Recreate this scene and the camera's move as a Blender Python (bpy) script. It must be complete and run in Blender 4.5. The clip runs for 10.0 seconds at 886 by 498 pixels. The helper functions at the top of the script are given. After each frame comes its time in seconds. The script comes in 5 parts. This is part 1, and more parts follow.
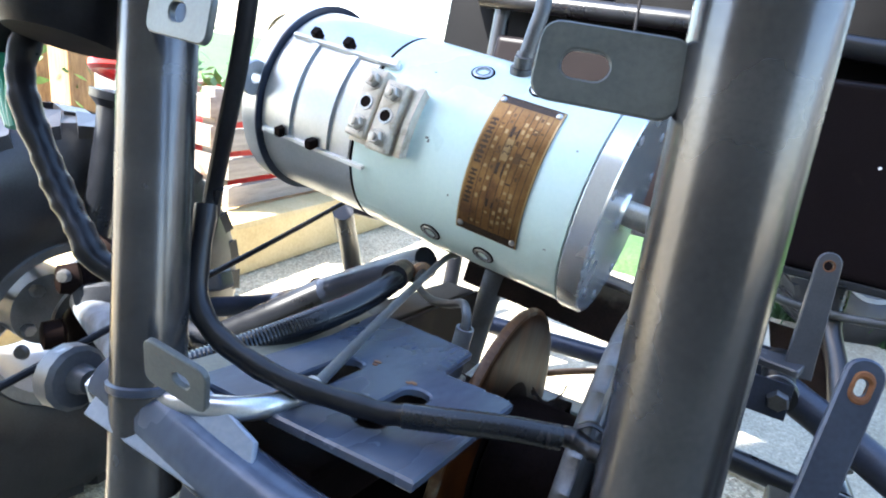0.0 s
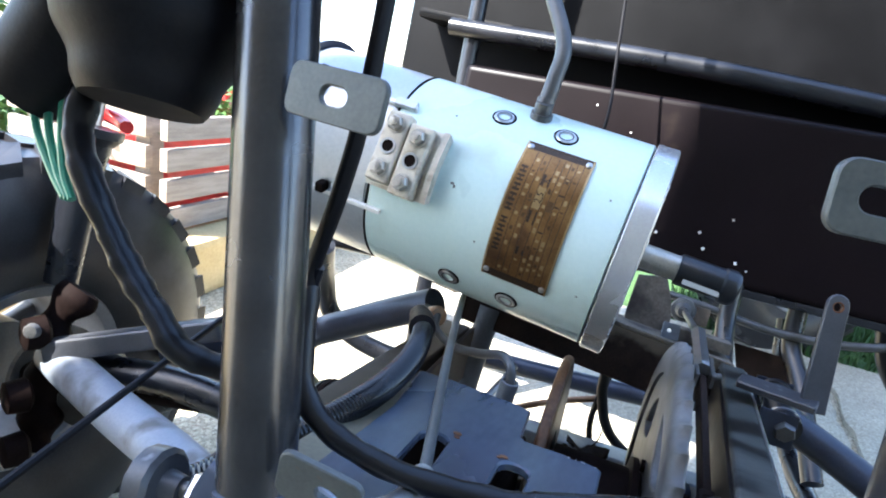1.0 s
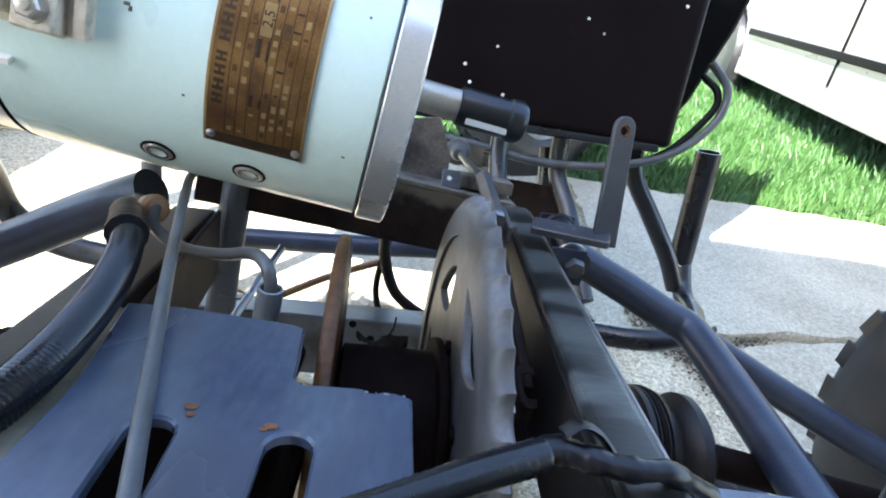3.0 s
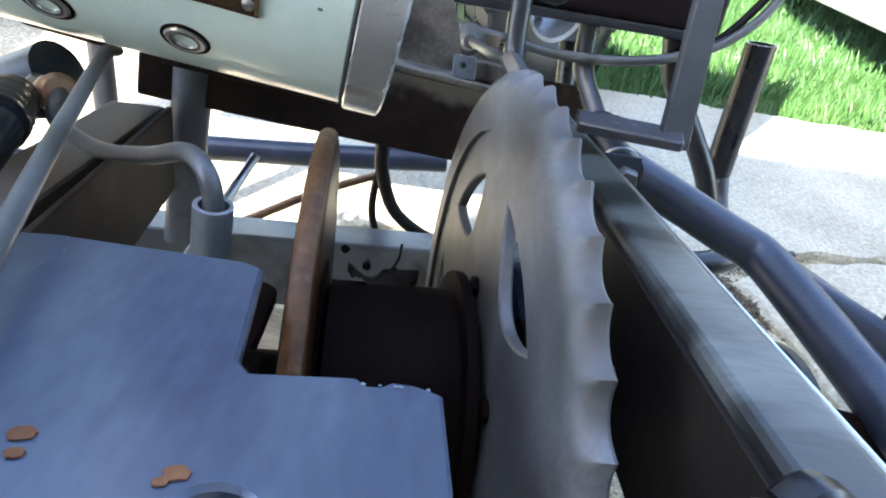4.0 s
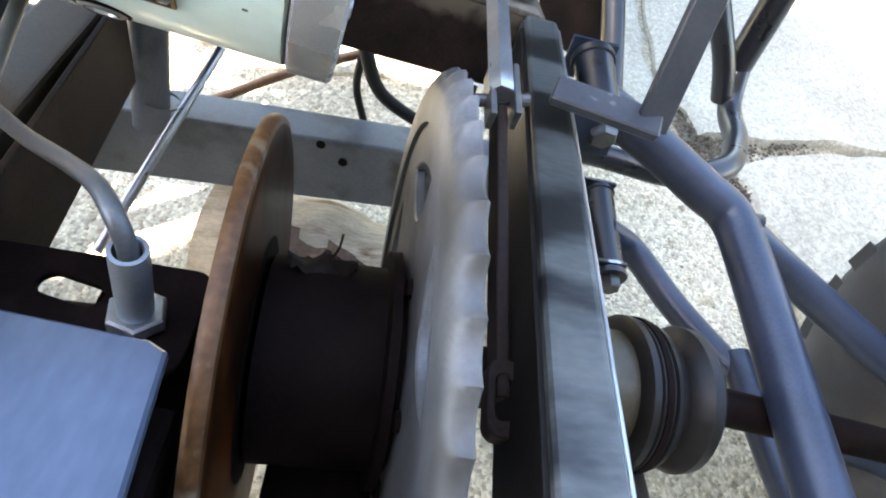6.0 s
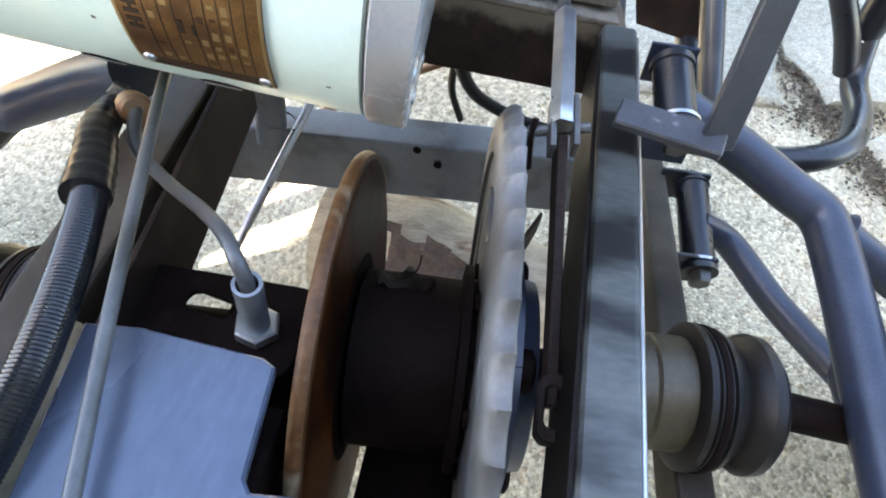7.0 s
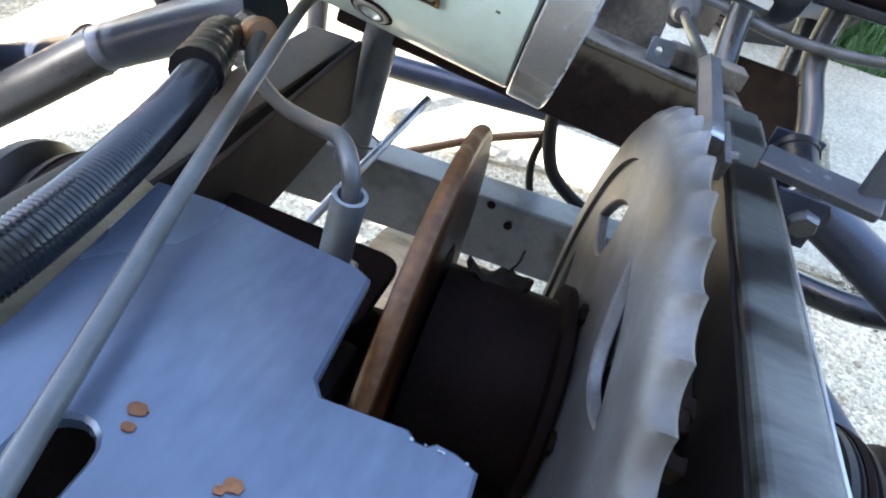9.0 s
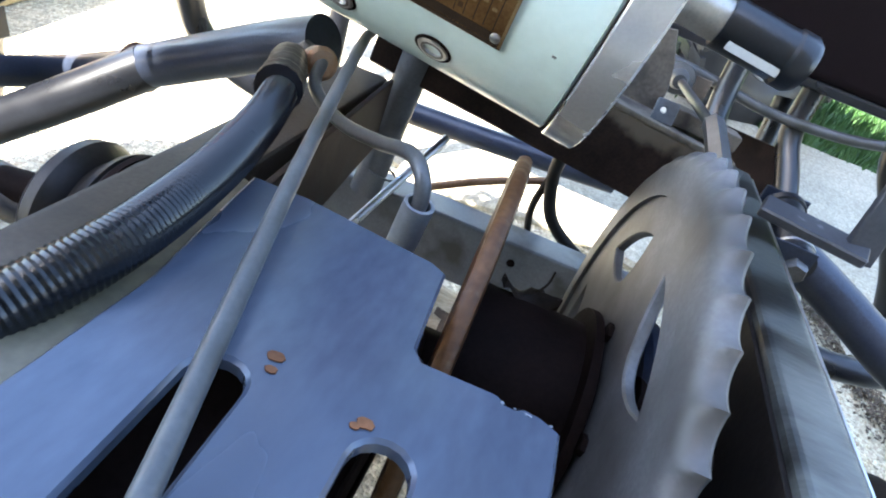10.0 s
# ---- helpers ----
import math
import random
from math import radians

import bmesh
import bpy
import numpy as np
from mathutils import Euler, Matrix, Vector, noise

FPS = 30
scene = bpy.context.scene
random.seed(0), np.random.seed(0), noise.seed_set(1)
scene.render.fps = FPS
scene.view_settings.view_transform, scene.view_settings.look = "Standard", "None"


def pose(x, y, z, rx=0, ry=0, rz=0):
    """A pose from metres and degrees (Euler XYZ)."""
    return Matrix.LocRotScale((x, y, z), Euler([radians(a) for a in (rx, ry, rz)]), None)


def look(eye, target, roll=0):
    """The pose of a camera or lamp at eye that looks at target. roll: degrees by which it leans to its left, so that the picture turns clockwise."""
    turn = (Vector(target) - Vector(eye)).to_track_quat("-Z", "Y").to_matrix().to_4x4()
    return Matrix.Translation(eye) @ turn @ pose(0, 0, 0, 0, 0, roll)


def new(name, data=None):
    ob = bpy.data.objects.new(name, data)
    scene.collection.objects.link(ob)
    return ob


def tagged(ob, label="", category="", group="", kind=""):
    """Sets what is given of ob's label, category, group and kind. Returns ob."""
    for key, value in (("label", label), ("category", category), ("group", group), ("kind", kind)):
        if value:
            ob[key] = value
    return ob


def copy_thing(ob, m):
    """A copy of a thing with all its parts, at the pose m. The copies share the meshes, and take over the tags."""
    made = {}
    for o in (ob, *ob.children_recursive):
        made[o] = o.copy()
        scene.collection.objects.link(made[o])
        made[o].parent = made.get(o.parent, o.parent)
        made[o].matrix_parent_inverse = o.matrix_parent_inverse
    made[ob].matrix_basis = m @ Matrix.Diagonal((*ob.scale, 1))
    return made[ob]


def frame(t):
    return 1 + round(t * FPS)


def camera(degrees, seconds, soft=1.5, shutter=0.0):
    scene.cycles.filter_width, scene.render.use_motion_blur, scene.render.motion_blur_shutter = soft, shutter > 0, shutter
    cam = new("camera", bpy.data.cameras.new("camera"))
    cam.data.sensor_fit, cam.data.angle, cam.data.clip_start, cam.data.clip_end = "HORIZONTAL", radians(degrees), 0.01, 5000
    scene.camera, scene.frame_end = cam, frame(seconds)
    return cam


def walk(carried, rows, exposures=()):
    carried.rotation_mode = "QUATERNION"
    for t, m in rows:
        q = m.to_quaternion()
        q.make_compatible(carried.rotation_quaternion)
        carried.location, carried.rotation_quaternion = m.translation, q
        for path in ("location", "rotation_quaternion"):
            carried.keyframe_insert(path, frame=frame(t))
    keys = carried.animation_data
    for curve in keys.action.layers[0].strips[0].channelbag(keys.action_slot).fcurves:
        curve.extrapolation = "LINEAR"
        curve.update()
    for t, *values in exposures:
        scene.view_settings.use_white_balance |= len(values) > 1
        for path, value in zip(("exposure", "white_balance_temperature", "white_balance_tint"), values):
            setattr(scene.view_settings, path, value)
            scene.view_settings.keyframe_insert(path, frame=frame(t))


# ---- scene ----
cam = camera(74.0, 10.0, 2.0)
ROWS = [
    (0, 0.0203, 0.0438, 0.6639, 71.41, -7.20, 31.15),
    (0.5, -0.0248, 0.0391, 0.6830, 72.01, -7.31, 29.37),
    (1, -0.0790, 0.0161, 0.6791, 73.45, -8.72, 23.18),
    (1.5, -0.0761, 0.0537, 0.6578, 72.12, -9.70, 13.62),
    (2, -0.0874, 0.0957, 0.6591, 70.03, -4.95, 2.89),
    (3.5, -0.0970, 0.1783, 0.6135, 59.19, -10.16, -1.49),
    (4, -0.0990, 0.2387, 0.5825, 55.18, -9.11, -1.31),
    (4.5, -0.0847, 0.2823, 0.5968, 50.64, -9.69, -0.41),
    (5, -0.0737, 0.2839, 0.5900, 45.30, -15.32, 3.73),
    (5.5, -0.0846, 0.3017, 0.6184, 40.11, -15.03, 1.56),
    (7, -0.0584, 0.3132, 0.7103, 31.21, -2.45, 9.41),
    (7.5, -0.0630, 0.3190, 0.7180, 35.62, -2.07, 11.70),
    (8, -0.0587, 0.3150, 0.7144, 39.67, -3.08, 15.03),
    (8.5, -0.0748, 0.2962, 0.6576, 42.23, -5.64, 17.04),
    (9, -0.0917, 0.2640, 0.6201, 43.47, -10.52, 20.33),
    (9.5, -0.0981, 0.2536, 0.6192, 45.50, -13.30, 22.02),
    (10, -0.1171, 0.2203, 0.6160, 48.41, -15.41, 20.67),
]
EXPOSURES = [(0, 2.98, 6200, 10), (0.5, 2.78, 6100, 10), (1, 2.76, 6100, 10), (1.5, 2.88, 6200, 10), (2, 2.81, 6400, 10), (3.5, 3.10, 6500, 10), (4, 3.27, 6600, 10), (4.5, 3.45, 6800, 10), (5, 3.60, 6900, 10), (5.5, 3.64, 7100, 12), (7, 3.53, 7200, 12), (8, 3.11, 7200, 12), (9, 3.48, 6700, 10), (9.5, 3.52, 6600, 10), (10, 3.40, 6500, 10)]
walk(cam, [(t, pose(*row)) for t, *row in ROWS], EXPOSURES)

# ---- world, sun, exposure ----
FLOOR = 0.19  # the drawing's height of the ground; everything is set down by it

world = bpy.data.worlds.new("sky")
scene.world = world
world.use_nodes = True
wn = world.node_tree.nodes
sky = wn.new("ShaderNodeTexSky")
sky.sky_type = "NISHITA"
sky.sun_disc = False
sky.sun_elevation = radians(48)
sky.sun_rotation = radians(-141.5)
world.node_tree.links.new(sky.outputs["Color"], wn["Background"].inputs["Color"])
wn["Background"].inputs["Strength"].default_value = 0.15

sun_data = bpy.data.lights.new("sun", "SUN")
sun_data.energy = 5.0
sun_data.angle = radians(0.6)
sun_data.color = (1.0, 0.95, 0.86)
sun = new("sun", sun_data)
sun.matrix_world = look((-6.2, -7.8, 11.07), (0, 0, 0))


# ---- materials ----
def material(name, dark, light, rough=0.5, metal=0.0, scale=40.0, fine=400.0, bump=0.1, spread=(0.35, 0.65), stain=None, stain_scale=8.0, stain_amount=(0.55, 0.7), coat=0.0, rough_var=0.12, stretch=(1, 1, 1), gloss=0.5):
    m = bpy.data.materials.new(name)
    m.use_nodes = True
    n, l = m.node_tree.nodes, m.node_tree.links
    b = n["Principled BSDF"]
    co = n.new("ShaderNodeTexCoord")
    mp = n.new("ShaderNodeMapping")
    mp.inputs["Scale"].default_value = stretch
    l.new(co.outputs["Object"], mp.inputs["Vector"])

    def tex(s, detail=4.0):
        t = n.new("ShaderNodeTexNoise")
        t.inputs["Scale"].default_value = s
        t.inputs["Detail"].default_value = detail
        l.new(mp.outputs["Vector"], t.inputs["Vector"])
        return t

    big, small = tex(scale), tex(fine, 3.0)
    mix = n.new("ShaderNodeMath")
    mix.operation = "MULTIPLY_ADD"
    mix.inputs[1].default_value = 0.35
    l.new(small.outputs["Fac"], mix.inputs[0])
    half = n.new("ShaderNodeMath")
    half.operation = "MULTIPLY"
    half.inputs[1].default_value = 0.65
    l.new(big.outputs["Fac"], half.inputs[0])
    l.new(half.outputs[0], mix.inputs[2])
    ramp = n.new("ShaderNodeValToRGB")
    ramp.color_ramp.elements[0].position, ramp.color_ramp.elements[1].position = spread
    ramp.color_ramp.elements[0].color = (*dark, 1)
    ramp.color_ramp.elements[1].color = (*light, 1)
    l.new(mix.outputs[0], ramp.inputs["Fac"])
    colour = ramp.outputs["Color"]
    if stain:
        st = tex(stain_scale, 6.0)
        sr = n.new("ShaderNodeValToRGB")
        sr.color_ramp.elements[0].position, sr.color_ramp.elements[1].position = stain_amount
        l.new(st.outputs["Fac"], sr.inputs["Fac"])
        mm = n.new("ShaderNodeMix")
        mm.data_type = "RGBA"
        l.new(sr.outputs["Color"], mm.inputs["Factor"])
        l.new(colour, mm.inputs["A"])
        mm.inputs["B"].default_value = (*stain, 1)
        colour = mm.outputs["Result"]
    l.new(colour, b.inputs["Base Color"])
    rr = n.new("ShaderNodeMapRange")
    rr.inputs["To Min"].default_value = max(0.02, rough - rough_var)
    rr.inputs["To Max"].default_value = min(1.0, rough + rough_var)
    l.new(big.outputs["Fac"], rr.inputs["Value"])
    l.new(rr.outputs["Result"], b.inputs["Roughness"])
    b.inputs["Metallic"].default_value = metal
    b.inputs["Coat Weight"].default_value = coat
    b.inputs["Specular IOR Level"].default_value = gloss
    if bump:
        bp = n.new("ShaderNodeBump")
        bp.inputs["Strength"].default_value = bump
        bp.inputs["Distance"].default_value = 0.002
        l.new(mix.outputs[0], bp.inputs["Height"])
        l.new(bp.outputs["Normal"], b.inputs["Normal"])
    return m


PAINT = material("satin_navy_grey_frame_paint", (0.016, 0.0215, 0.037), (0.034, 0.044, 0.071), 0.34, 0.15, 25, 500, 0.12, stain=(0.062, 0.066, 0.074), stain_scale=14, stain_amount=(0.62, 0.82))
BLACKPAINT = material("worn_black_paint", (0.005, 0.0056, 0.0078), (0.0135, 0.015, 0.02), 0.3, 0.0, 22, 400, 0.12, stain=(0.042, 0.042, 0.042), stain_scale=12, stain_amount=(0.66, 0.84))
TUBE = material("brushed_grey_cage_tube", (0.0621, 0.0621, 0.06707), (0.1056, 0.1056, 0.1118), 0.24, 0.8, 30, 700, 0.05, stain=(0.3, 0.3, 0.3), stain_scale=70, stain_amount=(0.72, 0.75))
DUSTY = material("dusty_grey_rail_paint", (0.05, 0.057, 0.056), (0.1, 0.104, 0.095), 0.36, 0.12, 14, 420, 0.2, stain=(0.012, 0.0115, 0.0105), stain_scale=24, stain_amount=(0.44, 0.56), stretch=(0.35, 1, 0.5))
# rail side: brown grime, with deep shade also put into the colour
DARKRAIL = material("grimy_brown_rail_side_in_shade", (0.007, 0.0055, 0.0048), (0.019, 0.0145, 0.0115), 0.55, 0.0, 16, 300, 0.2, stain=(0.034, 0.025, 0.018), stain_scale=10, stain_amount=(0.58, 0.75), gloss=0.15)
BROWNRAIL = material("brown_stained_rail_paint", (0.032, 0.025, 0.02), (0.07, 0.057, 0.044), 0.5, 0.1, 14, 400, 0.2, stain=(0.014, 0.011, 0.009), stain_scale=9, stain_amount=(0.5, 0.7), gloss=0.25)
PLATE = material("blue_grey_plate_paint", (0.052, 0.069, 0.104), (0.084, 0.104, 0.145), 0.25, 0.2, 10, 140, 0.02, stain=(0.034, 0.04, 0.06), stain_scale=9, stain_amount=(0.48, 0.72), stretch=(1.6, 0.6, 1))
LUG = material("grey_lug_steel", (0.07225, 0.08075, 0.08075), (0.1148, 0.1249, 0.1232), 0.42, 0.3, 50, 600, 0.1, stain=(0.14, 0.08, 0.045), stain_scale=60, stain_amount=(0.72, 0.78))
MOTOR = material("pale_mint_motor_enamel", (0.5194, 0.6731, 0.6519), (0.5936, 0.7314, 0.7049), 0.3, 0.0, 7, 250, 0.03, stain=(0.43, 0.52, 0.48), stain_scale=14, stain_amount=(0.6, 0.82), coat=0.25)
BAND = material("silver_painted_sheet_band", (0.39, 0.4212, 0.4446), (0.4992, 0.5226, 0.5382), 0.33, 0.55, 16, 300, 0.08, stain=(0.35, 0.37, 0.38), stain_scale=26, stain_amount=(0.6, 0.75))
CHROME = material("polished_flange_steel", (0.56, 0.57, 0.58), (0.72, 0.73, 0.74), 0.24, 0.72, 10, 500, 0.04, rough_var=0.1)
STEEL = material("zinc_steel", (0.42, 0.43, 0.44), (0.58, 0.59, 0.6), 0.32, 0.9, 60, 800, 0.06)
DULLSTEEL = material("dull_cast_steel", (0.072, 0.072, 0.0736), (0.144, 0.1424, 0.14), 0.42, 0.6, 40, 500, 0.2, stain=(0.06, 0.05, 0.042), stain_scale=25, stain_amount=(0.55, 0.75))
SPROCKET = material("worn_grey_sprocket_steel", (0.08619, 0.08619, 0.08951), (0.1724, 0.1691, 0.1691), 0.5, 0.2, 26, 420, 0.12, stain=(0.07, 0.065, 0.06), stain_scale=16, stain_amount=(0.45, 0.62))
RUST = material("rusty_disc_iron", (0.009, 0.0033, 0.0014), (0.034, 0.0105, 0.0026), 0.42, 0.0, 26, 170, 0.22, spread=(0.4, 0.62), stain=(0.075, 0.022, 0.005), stain_scale=19, stain_amount=(0.5, 0.66), gloss=0.08, stretch=(1, 1, 0.5))
RUSTDARK = material("rust_brown_iron", (0.0085, 0.0048, 0.0036), (0.028, 0.0165, 0.0125), 0.68, 0.1, 30, 400, 0.35, stain=(0.06, 0.044, 0.033), stain_scale=14, stain_amount=(0.6, 0.8), gloss=0.18)
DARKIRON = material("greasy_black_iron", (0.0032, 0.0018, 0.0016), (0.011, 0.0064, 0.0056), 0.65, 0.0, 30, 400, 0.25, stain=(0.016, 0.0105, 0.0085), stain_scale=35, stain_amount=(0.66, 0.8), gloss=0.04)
RUBBER = material("black_rubber", (0.0035, 0.003, 0.004), (0.009, 0.0085, 0.010), 0.5, 0.0, 30, 500, 0.15, stain=(0.022, 0.021, 0.02), stain_scale=15, stain_amount=(0.64, 0.84), gloss=0.14)
TYRE = material("dusty_tyre_rubber", (0.011, 0.011, 0.013), (0.028, 0.028, 0.032), 0.36, 0.0, 20, 400, 0.2, stain=(0.06, 0.062, 0.068), stain_scale=9, stain_amount=(0.55, 0.8), gloss=0.5)
CONDUIT = material("corrugated_conduit_plastic", (0.0054, 0.00585, 0.00675), (0.0126, 0.0135, 0.0153), 0.22, 0.0, 30, 500, 0.04, gloss=0.4)
TAPE = material("black_insulating_tape", (0.004, 0.0038, 0.005), (0.011, 0.0105, 0.013), 0.32, 0.0, 60, 300, 0.15, gloss=0.35)
GREYCABLE = material("grey_cable_sheath", (0.05, 0.053, 0.056), (0.085, 0.088, 0.09), 0.36, 0.0, 40, 600, 0.08, stain=(0.04, 0.04, 0.038), stain_scale=25)
LIGHTGREY = material("light_grey_sleeve_metal", (0.1785, 0.1997, 0.2253), (0.255, 0.2762, 0.2975), 0.35, 0.2, 30, 500, 0.06)
BOOT = material("brown_black_boot_rubber", (0.0048, 0.00416, 0.004), (0.0136, 0.0112, 0.0104), 0.42, 0.0, 25, 400, 0.2, stain=(0.045, 0.035, 0.026), stain_scale=12, stain_amount=(0.6, 0.82), gloss=0.25)
OLIVE = material("grease_stained_joint_housing", (0.04675, 0.03655, 0.0221), (0.08925, 0.07225, 0.0442), 0.42, 0.35, 20, 300, 0.15, stain=(0.03, 0.02, 0.013), stain_scale=16)
ALLOY = material("cast_alloy_rim", (0.1612, 0.1643, 0.1736), (0.2294, 0.2325, 0.2418), 0.36, 0.45, 25, 400, 0.12, stain=(0.13, 0.13, 0.13), stain_scale=18)
BRASS = material("aged_bronze_plate", (0.15, 0.075, 0.026), (0.3, 0.17, 0.065), 0.36, 0.75, 45, 700, 0.1, stain=(0.11, 0.055, 0.03), stain_scale=26)
BRASSLIGHT = material("bright_bronze_relief", (0.36, 0.24, 0.11), (0.46, 0.33, 0.17), 0.35, 0.8, 60, 700, 0.05)
BRASSMID = material("faint_etched_bronze", (0.085, 0.046, 0.02), (0.15, 0.085, 0.038), 0.42, 0.6, 60, 700, 0.05)
BRASSDARK = material("dark_etched_bronze", (0.03, 0.018, 0.01), (0.06, 0.035, 0.02), 0.5, 0.4, 60, 700, 0.05)
CREAM = material("cream_terminal_block", (0.5, 0.45, 0.36), (0.62, 0.57, 0.47), 0.5, 0.0, 60, 500, 0.12, stain=(0.3, 0.25, 0.18), stain_scale=50)
TANK = material("black_brown_tank_plastic", (0.0028, 0.00144, 0.002), (0.0064, 0.0036, 0.0044), 0.4, 0.0, 6, 300, 0.04, stain=(0.022, 0.016, 0.012), stain_scale=14, stain_amount=(0.64, 0.84), gloss=0.12)
SEAT = material("dark_grey_moulded_plastic", (0.0021, 0.0021, 0.00245), (0.0049, 0.0049, 0.0056), 0.42, 0.0, 8, 500, 0.12, stain=(0.02, 0.018, 0.016), stain_scale=10, stain_amount=(0.68, 0.86), gloss=0.06)
GREEN = material("green_cap_plastic", (0.01, 0.2, 0.075), (0.02, 0.3, 0.12), 0.3, 0.0, 40, 400, 0.03)
GREENWIRE = material("green_wire", (0.02, 0.2, 0.13), (0.04, 0.28, 0.19), 0.35, 0.0, 40, 400, 0.02)
RED = material("red_coil_spring_enamel", (0.4, 0.02, 0.02), (0.55, 0.04, 0.035), 0.32, 0.0, 30, 400, 0.05)
ORANGE = material("orange_rust_wear", (0.1, 0.04, 0.018), (0.22, 0.095, 0.042), 0.7, 0.0, 90, 500, 0.3, gloss=0.2)
WHITE = material("white_label_paper", (0.66, 0.66, 0.64), (0.78, 0.78, 0.76), 0.5, 0.0, 40, 400, 0.03)
COPPER = material("copper_brown_pipe", (0.2, 0.1, 0.05), (0.34, 0.19, 0.1), 0.45, 0.5, 40, 400, 0.1, stain=(0.3, 0.27, 0.22), stain_scale=20)
WOODGREY = material("weathered_planter_board", (0.2, 0.165, 0.14), (0.34, 0.29, 0.25), 0.75, 0.0, 9, 120, 0.4, stretch=(1, 1, 8))
WOODPOST = material("stained_oak_post", (0.13, 0.07, 0.03), (0.3, 0.18, 0.085), 0.6, 0.0, 12, 90, 0.4, stretch=(6, 6, 0.6))
LOGWOOD = material("split_log_wood", (0.34, 0.27, 0.18), (0.66, 0.56, 0.41), 0.8, 0.0, 14, 120, 0.6, stretch=(1, 5, 5), stain=(0.16, 0.09, 0.05), stain_scale=12, stain_amount=(0.62, 0.72))
BARK = material("brown_bark", (0.06, 0.04, 0.028), (0.17, 0.115, 0.08), 0.9, 0.0, 30, 200, 0.9)
OCHRE = material("ochre_ledge_plaster", (0.42, 0.31, 0.14), (0.58, 0.45, 0.24), 0.85, 0.0, 6, 120, 0.3)
CARPAINT = material("champagne_car_paint", (0.2535, 0.251, 0.2332), (0.2839, 0.2814, 0.2636), 0.3, 0.25, 4, 600, 0.0, coat=0.4)
LEAF = material("leaf_green", (0.04, 0.10, 0.02), (0.09, 0.2, 0.045), 0.55, 0.0, 20, 200, 0.0)
PETAL = material("red_petal", (0.5, 0.03, 0.025), (0.65, 0.07, 0.05), 0.5, 0.0, 30, 200, 0.0)
GREYBAR = material("scratched_grey_bar_paint", (0.04335, 0.04624, 0.05491), (0.06936, 0.07222, 0.08092), 0.36, 0.2, 30, 500, 0.12, stain=(0.24, 0.24, 0.26), stain_scale=45, stain_amount=(0.66, 0.74))
PALEPAINT = material("pale_blue_grey_arm_paint", (0.1944, 0.2236, 0.2722), (0.2819, 0.311, 0.3596), 0.4, 0.1, 20, 400, 0.12, stain=(0.1, 0.1, 0.1), stain_scale=20)
CROSS = material("pale_grey_cross_rail_paint", (0.068, 0.07395, 0.085), (0.119, 0.1258, 0.1377), 0.45, 0.1, 14, 400, 0.15, stain=(0.035, 0.031, 0.027), stain_scale=18, stain_amount=(0.52, 0.68))


def dusted(name, base_dark, base_light, dust):
    """Rust-brown paint on a sloping beam with tan road dust caked along its upper part."""
    m = material(name, base_dark, base_light, 0.7, 0.0, 30, 400, 0.3, gloss=0.15)
    n, l = m.node_tree.nodes, m.node_tree.links
    b = n["Principled BSDF"]
    co = n.new("ShaderNodeTexCoord")
    xyz = n.new("ShaderNodeSeparateXYZ")
    l.new(co.outputs["Generated"], xyz.inputs[0])
    tilt = n.new("ShaderNodeMath")
    tilt.operation = "MULTIPLY_ADD"
    tilt.inputs[1].default_value = 0.332
    l.new(xyz.outputs["X"], tilt.inputs[0])
    l.new(xyz.outputs["Z"], tilt.inputs[2])
    grain = n.new("ShaderNodeTexNoise")
    grain.inputs["Scale"].default_value = 55.0
    grain.inputs["Detail"].default_value = 7.0
    l.new(co.outputs["Object"], grain.inputs["Vector"])
    add = n.new("ShaderNodeMath")
    add.operation = "MULTIPLY_ADD"
    add.inputs[1].default_value = 0.4
    l.new(grain.outputs["Fac"], add.inputs[0])
    l.new(tilt.outputs[0], add.inputs[2])
    ramp = n.new("ShaderNodeMapRange")
    ramp.interpolation_type = "SMOOTHSTEP"
    ramp.inputs["From Min"].default_value, ramp.inputs["From Max"].default_value = 0.98, 1.16
    l.new(add.outputs[0], ramp.inputs["Value"])
    mm = n.new("ShaderNodeMix")
    mm.data_type = "RGBA"
    l.new(ramp.outputs["Result"], mm.inputs["Factor"])
    l.new(b.inputs["Base Color"].links[0].from_socket, mm.inputs["A"])
    mm.inputs["B"].default_value = (*dust, 1)
    l.new(mm.outputs["Result"], b.inputs["Base Color"])
    return m


DUSTEDBEAM = dusted("rust_brown_beam_with_tan_dust", (0.0085, 0.0048, 0.0036), (0.028, 0.0165, 0.0125), (0.12, 0.095, 0.068))
NUT = material("dull_cream_plated_nut", (0.36, 0.33, 0.28), (0.55, 0.51, 0.44), 0.38, 0.6, 60, 600, 0.1)
DUST = material("dust_caked_steel", (0.07, 0.056, 0.043), (0.17, 0.142, 0.108), 0.85, 0.0, 30, 300, 0.5, stain=(0.03, 0.021, 0.017), stain_scale=26, stain_amount=(0.48, 0.64))
EDGE = material("worn_disc_edge", (0.045, 0.017, 0.0055), (0.12, 0.055, 0.02), 0.4, 0.1, 30, 260, 0.3, stain=(0.24, 0.19, 0.12), stain_scale=34, stain_amount=(0.52, 0.66), gloss=0.25)
OLIVEPAINT = material("olive_stained_flange_paint", (0.09, 0.08, 0.052), (0.17, 0.15, 0.1), 0.5, 0.05, 14, 300, 0.15, stain=(0.04, 0.034, 0.025), stain_scale=16)
